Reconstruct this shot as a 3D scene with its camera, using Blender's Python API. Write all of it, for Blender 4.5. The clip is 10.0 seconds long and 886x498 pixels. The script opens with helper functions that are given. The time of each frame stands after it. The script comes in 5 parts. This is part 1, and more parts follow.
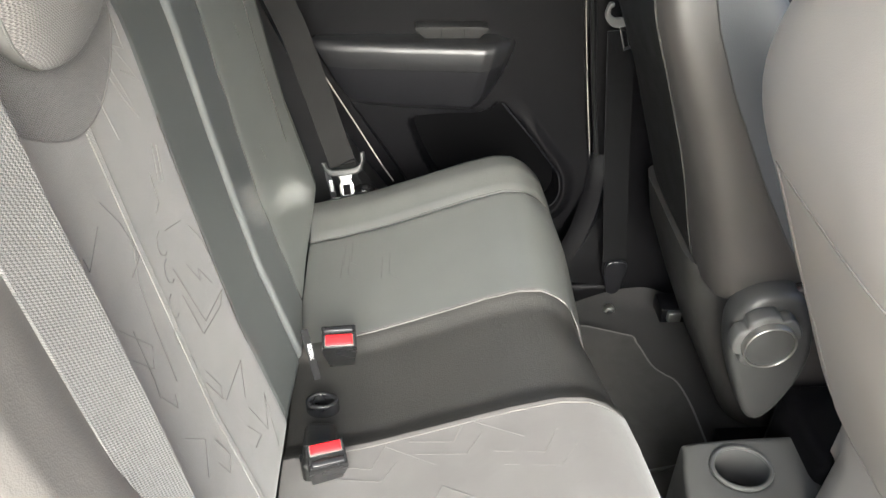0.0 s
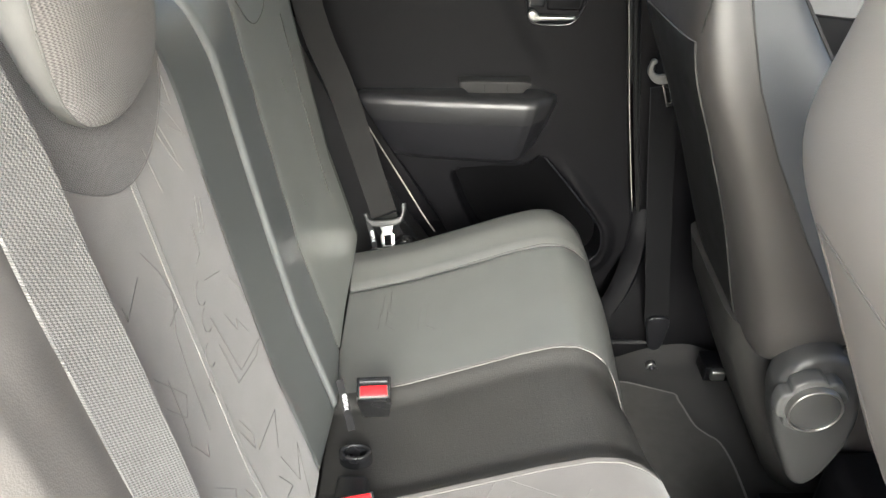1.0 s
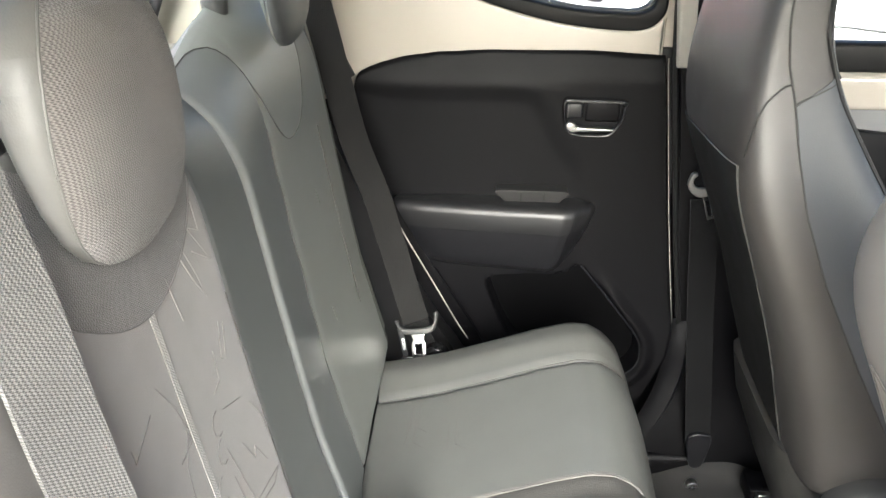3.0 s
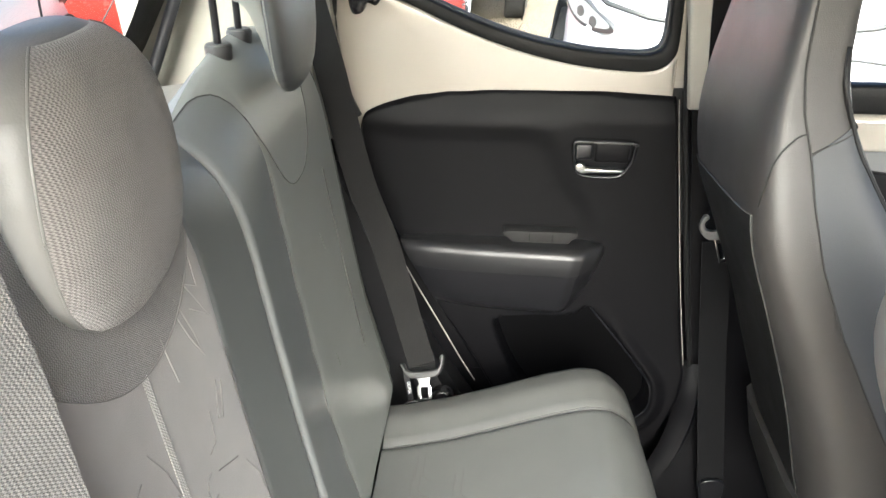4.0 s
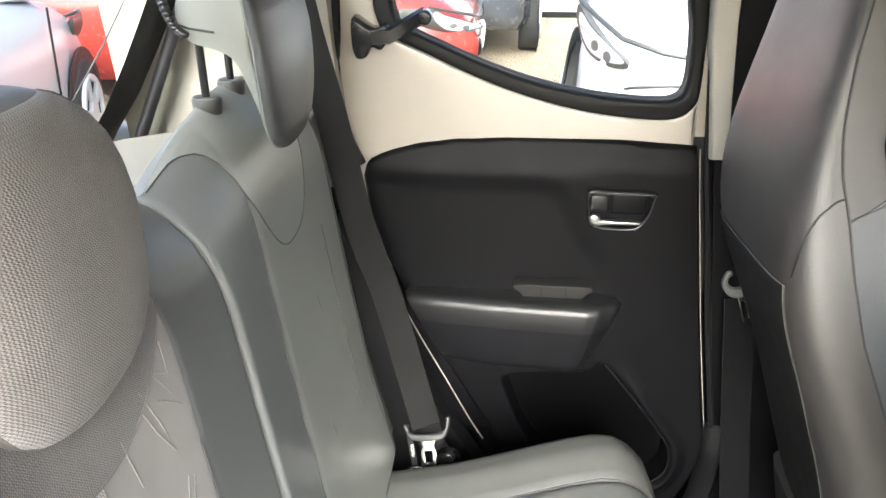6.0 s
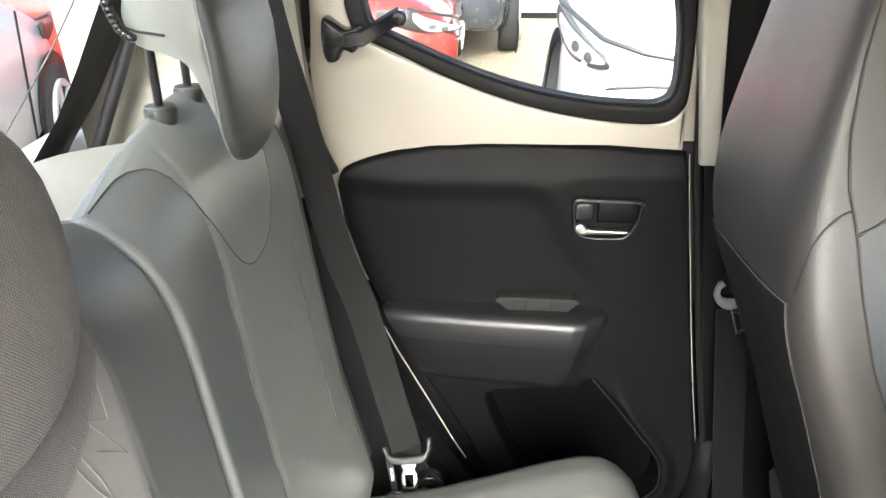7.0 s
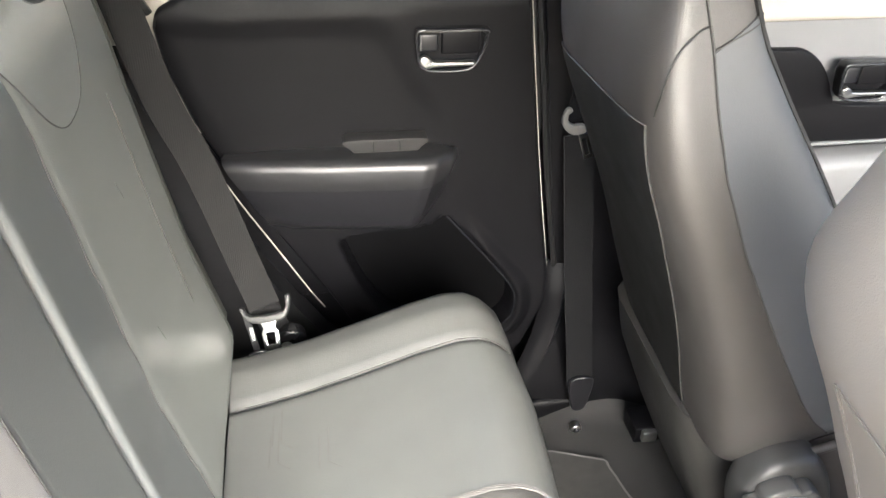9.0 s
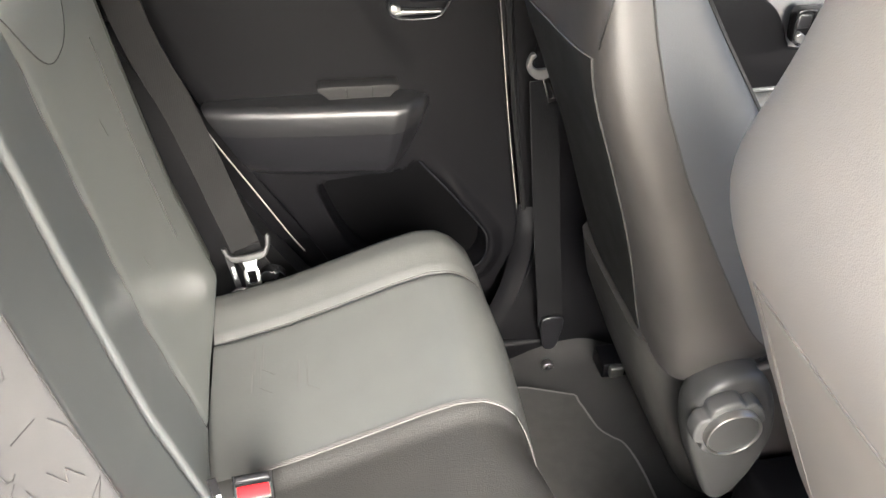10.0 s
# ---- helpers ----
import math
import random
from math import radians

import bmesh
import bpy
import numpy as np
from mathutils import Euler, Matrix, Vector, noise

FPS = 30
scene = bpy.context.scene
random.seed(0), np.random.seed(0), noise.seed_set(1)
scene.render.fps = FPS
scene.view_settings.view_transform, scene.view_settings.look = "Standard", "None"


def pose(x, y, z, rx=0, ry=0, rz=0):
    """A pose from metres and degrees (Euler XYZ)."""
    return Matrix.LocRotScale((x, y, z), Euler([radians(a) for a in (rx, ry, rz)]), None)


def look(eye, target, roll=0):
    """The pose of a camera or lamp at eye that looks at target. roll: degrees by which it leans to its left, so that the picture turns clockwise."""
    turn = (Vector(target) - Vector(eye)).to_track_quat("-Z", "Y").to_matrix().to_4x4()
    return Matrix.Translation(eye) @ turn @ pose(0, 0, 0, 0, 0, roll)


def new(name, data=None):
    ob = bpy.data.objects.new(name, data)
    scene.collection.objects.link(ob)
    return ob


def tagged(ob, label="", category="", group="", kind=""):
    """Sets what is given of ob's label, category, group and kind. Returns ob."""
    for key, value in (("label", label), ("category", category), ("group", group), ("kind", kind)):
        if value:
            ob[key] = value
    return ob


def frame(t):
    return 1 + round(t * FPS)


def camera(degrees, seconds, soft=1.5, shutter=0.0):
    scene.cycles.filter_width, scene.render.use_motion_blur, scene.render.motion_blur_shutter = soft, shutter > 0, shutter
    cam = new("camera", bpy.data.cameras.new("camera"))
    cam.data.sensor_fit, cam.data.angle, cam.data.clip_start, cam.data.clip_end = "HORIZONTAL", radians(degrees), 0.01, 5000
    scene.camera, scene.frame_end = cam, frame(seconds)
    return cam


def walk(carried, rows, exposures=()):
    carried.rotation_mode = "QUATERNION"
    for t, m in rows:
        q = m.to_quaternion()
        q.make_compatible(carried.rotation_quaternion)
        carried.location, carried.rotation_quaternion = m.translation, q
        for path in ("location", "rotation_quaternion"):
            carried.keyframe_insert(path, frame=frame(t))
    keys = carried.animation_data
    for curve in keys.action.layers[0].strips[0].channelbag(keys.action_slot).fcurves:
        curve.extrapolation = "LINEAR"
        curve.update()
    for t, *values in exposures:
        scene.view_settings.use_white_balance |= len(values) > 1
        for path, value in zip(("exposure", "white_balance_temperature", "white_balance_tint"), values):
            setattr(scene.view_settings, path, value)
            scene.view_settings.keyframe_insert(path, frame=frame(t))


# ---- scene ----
cam = camera(56.2, 10.0, soft=1.5)
PATH = [
    (0, (0.158, -0.654, 1.142), (0.262, 0.929, -0.076), 1.3),
    (0.5, (0.165, -0.652, 1.147), (0.227, 0.957, -0.039), 1.2),
    (1, (0.168, -0.653, 1.15), (0.163, 1.0, 0.023), 0.2),
    (1.5, (0.168, -0.647, 1.156), (0.116, 1.044, 0.089), 0.0),
    (2, (0.168, -0.638, 1.158), (0.095, 1.082, 0.14), -0.1),
    (2.5, (0.171, -0.624, 1.163), (0.086, 1.116, 0.179), -0.0),
    (4, (0.174, -0.58, 1.182), (0.054, 1.203, 0.285), 0.1),
    (4.5, (0.169, -0.562, 1.186), (0.039, 1.232, 0.311), 0.1),
    (5, (0.173, -0.543, 1.19), (0.024, 1.257, 0.332), -0.0),
    (5.5, (0.177, -0.524, 1.192), (0.023, 1.283, 0.349), 0.1),
    (7, (0.177, -0.438, 1.177), (0.067, 1.377, 0.343), -0.0),
    (7.5, (0.169, -0.4, 1.177), (0.177, 1.401, 0.307), 0.6),
    (8, (0.165, -0.374, 1.17), (0.317, 1.375, 0.211), 1.2),
    (8.5, (0.165, -0.371, 1.161), (0.401, 1.296, 0.081), 1.3),
    (9, (0.156, -0.391, 1.159), (0.435, 1.211, -0.006), 1.7),
    (9.5, (0.163, -0.428, 1.161), (0.441, 1.143, -0.045), 1.5),
    (10, (0.168, -0.468, 1.162), (0.468, 1.085, -0.062), 1.6),
]
walk(cam, [(t, look(eye, target, roll)) for t, eye, target, roll in PATH], exposures=[(0.0, 2.43, 5700, 2), (4.0, 2.40, 5650, 2), (5.5, 2.48, 5650, 3), (7.5, 2.62, 5650, 3), (8.5, 2.98, 5650, 4), (9.0, 2.98, 5750, 5), (10.0, 2.87, 5850, 6)])

# ---- sky and sun ----
world = bpy.data.worlds.new("sky")
scene.world = world
world.use_nodes = True
wn = world.node_tree.nodes
sky = wn.new("ShaderNodeTexSky")
sky.sky_type, sky.sun_disc = "NISHITA", False
sky.sun_elevation, sky.sun_rotation = radians(29), radians(179)
sky.dust_density, sky.air_density, sky.ozone_density = 8.0, 0.6, 0.6
wn["Background"].inputs[1].default_value = 0.15
world.node_tree.links.new(sky.outputs[0], wn["Background"].inputs[0])
sun = new("sun", bpy.data.lights.new("sun", "SUN"))
sun.data.energy, sun.data.angle, sun.data.color = 0.75, radians(40), (1.0, 0.97, 0.93)
sun.matrix_world = look((0.1, -4.0, 2.2), (0, 0, 0))


# ---- materials ----
def material(name, color, rough=0.5, metal=0.0, grain=0.0, grain_size=0.001, blotch=0.15, blotch_size=0.05, coat=0.0, sheen=0.0, rough_var=0.1, spec=0.5):
    """Plain surface with a blotchy tone and a fine bump."""
    m = bpy.data.materials.new(name)
    m.use_nodes = True
    n, l = m.node_tree.nodes, m.node_tree.links
    b = n["Principled BSDF"]
    b.inputs["Roughness"].default_value, b.inputs["Metallic"].default_value = rough, metal
    b.inputs["Coat Weight"].default_value, b.inputs["Sheen Weight"].default_value = coat, sheen
    b.inputs["Specular IOR Level"].default_value = spec
    tc = n.new("ShaderNodeTexCoord")
    big = n.new("ShaderNodeTexNoise")
    big.inputs["Scale"].default_value, big.inputs["Detail"].default_value = 1 / blotch_size, 5
    l.new(tc.outputs["Object"], big.inputs["Vector"])
    mix = n.new("ShaderNodeMix")
    mix.data_type = "RGBA"
    mix.inputs[6].default_value = (*[c * (1 - blotch) for c in color], 1)
    mix.inputs[7].default_value = (*[min(1, c * (1 + blotch)) for c in color], 1)
    l.new(big.outputs["Fac"], mix.inputs[0])
    l.new(mix.outputs[2], b.inputs["Base Color"])
    if rough_var:
        rr = n.new("ShaderNodeMapRange")
        rr.inputs[3].default_value, rr.inputs[4].default_value = max(0.02, rough - rough_var), min(1, rough + rough_var)
        l.new(big.outputs["Fac"], rr.inputs[0])
        l.new(rr.outputs[0], b.inputs["Roughness"])
    if grain:
        fine = n.new("ShaderNodeTexVoronoi")
        fine.inputs["Scale"].default_value = 1 / grain_size
        l.new(tc.outputs["Object"], fine.inputs["Vector"])
        soft = n.new("ShaderNodeTexNoise")
        soft.inputs["Scale"].default_value, soft.inputs["Detail"].default_value = 0.25 / grain_size, 4
        l.new(tc.outputs["Object"], soft.inputs["Vector"])
        add = n.new("ShaderNodeMath")
        l.new(fine.outputs["Distance"], add.inputs[0])
        l.new(soft.outputs["Fac"], add.inputs[1])
        bump = n.new("ShaderNodeBump")
        bump.inputs["Strength"].default_value, bump.inputs["Distance"].default_value = grain, grain_size
        l.new(add.outputs[0], bump.inputs["Height"])
        l.new(bump.outputs[0], b.inputs["Normal"])
    return m


def woven(name, dark, light, across, along, rough=0.85, depth=0.6, ratio=1.0, axes=(1, 2)):
    """Cloth: small raised cells in rows. across, along: cell sizes in metres along the two object axes."""
    m = bpy.data.materials.new(name)
    m.use_nodes = True
    n, l = m.node_tree.nodes, m.node_tree.links
    b = n["Principled BSDF"]
    b.inputs["Roughness"].default_value, b.inputs["Sheen Weight"].default_value = rough, 0.25
    b.inputs["Specular IOR Level"].default_value = 0.3
    tc, sep = n.new("ShaderNodeTexCoord"), n.new("ShaderNodeSeparateXYZ")
    l.new(tc.outputs["Object"], sep.inputs[0])

    def wave(out, size, shift=None):
        k = n.new("ShaderNodeMath")
        k.operation, k.inputs[1].default_value = "MULTIPLY", 2 * math.pi / size
        l.new(out, k.inputs[0])
        src = k.outputs[0]
        if shift is not None:
            a = n.new("ShaderNodeMath")
            l.new(src, a.inputs[0])
            l.new(shift, a.inputs[1])
            src = a.outputs[0]
        s = n.new("ShaderNodeMath")
        s.operation = "SINE"
        l.new(src, s.inputs[0])
        return s.outputs[0]

    row = wave(sep.outputs[axes[1]], along)
    half = n.new("ShaderNodeMath")
    half.operation, half.inputs[1].default_value = "MULTIPLY", 0.9
    l.new(row, half.inputs[0])
    col = wave(sep.outputs[axes[0]], across, half.outputs[0])
    both = n.new("ShaderNodeMath")
    both.operation = "MULTIPLY"
    l.new(row, both.inputs[0])
    l.new(col, both.inputs[1])
    up = n.new("ShaderNodeMapRange")
    up.inputs[1].default_value, up.inputs[2].default_value = -1, 1
    l.new(both.outputs[0], up.inputs[0])
    big = n.new("ShaderNodeTexNoise")
    big.inputs["Scale"].default_value, big.inputs["Detail"].default_value = 22, 6
    l.new(tc.outputs["Object"], big.inputs["Vector"])
    mix = n.new("ShaderNodeMix")
    mix.data_type = "RGBA"
    mix.inputs[6].default_value, mix.inputs[7].default_value = (*dark, 1), (*light, 1)
    l.new(up.outputs[0], mix.inputs[0])
    tone = n.new("ShaderNodeMix")
    tone.data_type, tone.blend_type = "RGBA", "MULTIPLY"
    tone.inputs[0].default_value = 0.35
    l.new(mix.outputs[2], tone.inputs[6])
    l.new(big.outputs["Fac"], tone.inputs[7])
    l.new(tone.outputs[2], b.inputs["Base Color"])
    bump = n.new("ShaderNodeBump")
    bump.inputs["Strength"].default_value, bump.inputs["Distance"].default_value = depth, min(across, along) * 0.4
    l.new(up.outputs[0], bump.inputs["Height"])
    l.new(bump.outputs[0], b.inputs["Normal"])
    return m


M = {}
# cushion slate, base lightened for the light from above
M["leather_seat"] = material("toplit_slate_leatherette", (0.115, 0.118, 0.112), 0.35, grain=0.15, grain_size=0.0012, blotch=0.10, blotch_size=0.05, rough_var=0.04)
# yoke slate, base lightened for skylight on the shoulders
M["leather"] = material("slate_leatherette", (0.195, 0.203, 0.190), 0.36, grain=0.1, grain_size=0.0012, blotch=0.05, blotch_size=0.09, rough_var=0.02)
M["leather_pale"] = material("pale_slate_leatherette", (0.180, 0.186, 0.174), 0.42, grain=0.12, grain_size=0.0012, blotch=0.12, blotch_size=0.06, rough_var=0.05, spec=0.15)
M["cover_taupe"] = material("taupe_headrest_cloth", (0.092, 0.090, 0.085), 0.5, grain=0.08, grain_size=0.0014, blotch=0.08, rough_var=0.05)
M["leather_side"] = material("cool_slate_leatherette", (0.085, 0.089, 0.095), 0.38, grain=0.1, grain_size=0.0012, blotch=0.06, blotch_size=0.08, rough_var=0.02)
M["leather_blue"] = material("blue_slate_leatherette", (0.056, 0.060, 0.062), 0.42, grain=0.1, grain_size=0.0012, blotch=0.05, blotch_size=0.08, rough_var=0.02, spec=0.3)
M["plastic_arm"] = material("satin_charcoal_plastic", (0.016, 0.016, 0.017), 0.36, grain=0.15, grain_size=0.0009, blotch=0.12, blotch_size=0.05)
M["plastic_cup"] = material("matt_charcoal_plastic", (0.021, 0.0205, 0.0205), 0.6, grain=0.15, grain_size=0.0009, blotch=0.12, blotch_size=0.05, spec=0.2)
M["tongue_grey"] = material("pale_tongue_plastic", (0.12, 0.12, 0.117), 0.4, blotch=0.06)
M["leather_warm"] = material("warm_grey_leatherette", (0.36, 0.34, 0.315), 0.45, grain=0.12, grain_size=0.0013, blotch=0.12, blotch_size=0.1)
# passenger seat: shade of its rear and a warm reflection put into the base
M["leather_front"] = material("shaded_slate_leatherette", (0.042, 0.0385, 0.036), 0.48, grain=0.14, grain_size=0.0011, blotch=0.30, blotch_size=0.07, rough_var=0.13, spec=1.0)
M["bolster_warm"] = material("soft_taupe_leatherette", (0.108, 0.102, 0.096), 0.45, grain=0.12, grain_size=0.0013, blotch=0.12, blotch_size=0.06)
# yoke leather again, with the shade of the bolster slope in its base
M["bolster_dimmed"] = material("dimmed_slate_leatherette", (0.124, 0.131, 0.129), 0.38, grain=0.1, grain_size=0.0012, blotch=0.07, blotch_size=0.08, rough_var=0.03, spec=0.45)
# cushion slate darkened for shade on the bolster by the door
M["cushion_bolster"] = material("shaded_cushion_leatherette", (0.070, 0.071, 0.067), 0.36, grain=0.15, grain_size=0.0012, blotch=0.16, blotch_size=0.04, rough_var=0.07)
# shade beside the gap is mixed into this bolster tone
M["bolster_shaded"] = material("shaded_bolster_leatherette", (0.092, 0.097, 0.095), 0.36, grain=0.1, grain_size=0.0012, blotch=0.06, blotch_size=0.08, rough_var=0.03)
# near-black stand-in for the shade in the door pocket
M["pocket_shade"] = material("black_pocket_shade", (0.0025, 0.0025, 0.0028), 0.95, blotch=0.3, blotch_size=0.03, spec=0.03)
# outer bolster, darkened for the shade on its turned-away strip
M["bolster_outer_shaded"] = material("shaded_olive_leatherette", (0.075, 0.078, 0.070), 0.42, grain=0.1, grain_size=0.0012, blotch=0.08, blotch_size=0.07, spec=0.25)
M["plastic_pale"] = material("pale_grey_plastic", (0.14, 0.142, 0.145), 0.45, grain=0.15, grain_size=0.0009, blotch=0.05)
M["leather_dark"] = material("black_leatherette", (0.014, 0.014, 0.0135), 0.4, grain=0.3, grain_size=0.0013, blotch=0.2, blotch_size=0.06)
M["cloth"] = woven("taupe_seat_cloth", (0.17, 0.16, 0.154), (0.205, 0.193, 0.186), 0.0011, 0.0014, depth=0.25)
# backrest cloth again, darkened for the shade low on the near cushion
M["cloth_seat"] = woven("shaded_taupe_seat_cloth", (0.115, 0.108, 0.104), (0.145, 0.137, 0.132), 0.0011, 0.0014, depth=0.25, axes=(0, 1))
M["mesh_cloth"] = woven("dotted_mesh_cloth", (0.062, 0.058, 0.055), (0.175, 0.162, 0.153), 0.0021, 0.0021, depth=0.8)
M["webbing"] = woven("grey_belt_webbing", (0.06, 0.059, 0.057), (0.20, 0.193, 0.183), 0.0030, 0.0022, depth=0.8, axes=(1, 2))
M["webbing_dark"] = woven("black_belt_webbing", (0.010, 0.0099, 0.0098), (0.026, 0.0256, 0.0252), 0.0026, 0.0016, depth=0.4, axes=(0, 2))
M["webbing_black"] = woven("dense_black_webbing", (0.004, 0.004, 0.0045), (0.010, 0.010, 0.0105), 0.0026, 0.0016, depth=0.4, axes=(0, 2))
M["leather_mid"] = material("soft_black_leatherette", (0.034, 0.033, 0.031), 0.40, grain=0.3, grain_size=0.0013, blotch=0.2, blotch_size=0.06)
for key in ("Sheen Weight", "Specular IOR Level"):
    for belt in ("webbing_dark", "webbing_black"):
        M[belt].node_tree.nodes["Principled BSDF"].inputs[key].default_value = 0.08
M["thread"] = material("pale_grey_thread", (0.3, 0.29, 0.27), 0.7, blotch=0.2, blotch_size=0.004)
M["thread_tone"] = material("taupe_thread", (0.125, 0.118, 0.113), 0.7, blotch=0.2, blotch_size=0.004)
M["thread_mid"] = material("mid_grey_thread", (0.21, 0.20, 0.19), 0.7, blotch=0.2, blotch_size=0.004)
M["binding"] = material("dark_grey_binding", (0.15, 0.147, 0.14), 0.8)
M["thread_dark"] = material("dark_grey_thread", (0.05, 0.048, 0.046), 0.7, blotch=0.2, blotch_size=0.004)
M["thread_warm"] = material("warm_grey_thread", (0.2, 0.187, 0.172), 0.7, blotch=0.2, blotch_size=0.004)
M["ladder"] = woven("pale_ladder_braid", (0.085, 0.081, 0.077), (0.17, 0.162, 0.152), 0.0022, 0.0022, depth=0.9)
M["plastic"] = material("black_grained_plastic", (0.0038, 0.0037, 0.0044), 0.46, grain=0.2, grain_size=0.0009, blotch=0.2, blotch_size=0.05, spec=0.13)
M["ladder_bright"] = woven("bright_ladder_braid", (0.12, 0.115, 0.11), (0.5, 0.48, 0.45), 0.0026, 0.003, depth=0.9)
M["plastic_mid"] = material("charcoal_plastic", (0.05, 0.05, 0.049), 0.4, grain=0.15, grain_size=0.0008)
M["plastic_soft"] = material("dark_grey_plastic", (0.010, 0.010, 0.0115), 0.32, grain=0.2, grain_size=0.0009, blotch=0.15, blotch_size=0.05)
M["plastic_gloss"] = material("satin_black_plastic", (0.012, 0.012, 0.013), 0.26, grain=0.1, grain_size=0.0009)
M["plastic_grey"] = material("mid_grey_plastic", (0.085, 0.085, 0.083), 0.38, grain=0.15, grain_size=0.0008)
M["rubber"] = material("black_rubber_seal", (0.009, 0.009, 0.009), 0.5, grain=0.15, grain_size=0.0015, spec=0.25)
M["lip"] = material("grey_rubber_lip", (0.12, 0.12, 0.118), 0.85, spec=0.1)
M["paint"] = material("pale_cream_car_paint", (0.45, 0.418, 0.36), 0.22, coat=1.0, blotch=0.04, blotch_size=0.3, rough_var=0.05)
M["headliner"] = material("cream_headliner_cloth", (0.75, 0.72, 0.65), 0.9, grain=0.3, grain_size=0.0012, blotch=0.06)
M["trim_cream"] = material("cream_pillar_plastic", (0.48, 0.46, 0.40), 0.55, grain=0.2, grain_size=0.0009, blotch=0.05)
# cream trim with the roof's shade on the rear pillar put into its base
M["pillar_shaded"] = material("shaded_cream_pillar_plastic", (0.30, 0.285, 0.245), 0.6, grain=0.2, grain_size=0.0009, blotch=0.05, spec=0.3)
# shelf cream, likewise lowered for the shade under the roof
M["shelf_shaded"] = material("shaded_cream_shelf_board", (0.17, 0.160, 0.140), 0.8, grain=0.3, grain_size=0.001, blotch=0.08)
M["carpet"] = material("charcoal_floor_carpet", (0.034, 0.0332, 0.0322), 0.9, grain=0.6, grain_size=0.0012, blotch=0.2, blotch_size=0.03)
M["mat"] = material("charcoal_mat_pile", (0.048, 0.047, 0.044), 0.95, grain=0.5, grain_size=0.0012, blotch=0.35, blotch_size=0.02, sheen=0.05)
M["chrome"] = material("bright_chrome", (0.6, 0.6, 0.59), 0.2, metal=1.0, blotch=0.05)
M["chrome_satin"] = material("satin_chrome", (0.42, 0.42, 0.41), 0.3, metal=1.0, blotch=0.08, blotch_size=0.01)
M["steel"] = material("dull_zinc_steel", (0.55, 0.54, 0.52), 0.35, metal=1.0, blotch=0.2, blotch_size=0.01)
M["red"] = material("red_button_plastic", (0.72, 0.012, 0.016), 0.5, blotch=0.08, spec=0.2)
M["white"] = material("white_print", (0.75, 0.75, 0.74), 0.6)
M["asphalt"] = material("worn_asphalt", (0.42, 0.35, 0.25), 0.95, grain=1.0, grain_size=0.02, blotch=0.3, blotch_size=0.8)
M["car_white"] = material("white_car_paint", (0.82, 0.82, 0.82), 0.2, coat=1.0, blotch=0.03)
M["car_red"] = material("bright_red_car_paint", (0.30, 0.040, 0.030), 0.25, coat=0.6, blotch=0.05)
M["car_silver"] = material("silver_car_paint", (0.42, 0.43, 0.42), 0.4, metal=0.0, coat=0.2, blotch=0.04)
M["lamp_grey"] = material("cloudy_lamp_reflector", (0.42, 0.43, 0.43), 0.5, blotch=0.5, blotch_size=0.02)
M["car_dark"] = material("dark_grey_car_paint", (0.05, 0.055, 0.065), 0.25, coat=1.0, blotch=0.05)
M["car_glass"] = material("tinted_car_glass", (0.02, 0.025, 0.03), 0.06, blotch=0.1)
M["tyre"] = material("tyre_rubber", (0.02, 0.02, 0.02), 0.8, grain=0.3, grain_size=0.004)
M["tail"] = material("red_lamp_lens", (0.5, 0.015, 0.015), 0.15, coat=1.0)
M["plate"] = material("yellow_plate", (0.75, 0.6, 0.06), 0.4)
g = bpy.data.materials.new("clear_glass")
g.use_nodes = True
gb = g.node_tree.nodes["Principled BSDF"]
gb.inputs["Transmission Weight"].default_value, gb.inputs["Roughness"].default_value, gb.inputs["IOR"].default_value = 1.0, 0.0, 1.02
gb.inputs["Base Color"].default_value = (0.95, 0.98, 0.97, 1)
M["glass"] = g


# ---- mesh helpers ----
def thing(name, label, category, at=(0, 0, 0), group="", kind=""):
    ob = new(name)
    ob.location = at
    return tagged(ob, label, category, group, kind)


def finish(bm, sharp=40):
    bmesh.ops.recalc_face_normals(bm, faces=bm.faces)
    me = bpy.data.meshes.new("mesh")
    bm.to_mesh(me)
    bm.free()
    me.polygons.foreach_set("use_smooth", [True] * len(me.polygons))
    me.set_sharp_from_angle(angle=radians(sharp))
    return me


def part(name, bm, mat, parent, label="", sharp=40):
    me = finish(bm, sharp) if isinstance(bm, bmesh.types.BMesh) else bm
    me.name = name
    me.materials.clear()
    me.materials.append(M[mat])
    ob = new(name, me)
    ob.parent = parent
    if parent is not None:
        top = parent
        shift = Vector(parent.location)
        while top.parent:
            top = top.parent
            shift += Vector(top.location)
        me.transform(Matrix.Translation(-shift))
    return tagged(ob, label)


def solo(name, bm, mat, label, category, group="", kind="", sharp=40):
    ob = part(name, bm, mat, None, sharp=sharp)
    return tagged(ob, label, category, group, kind)


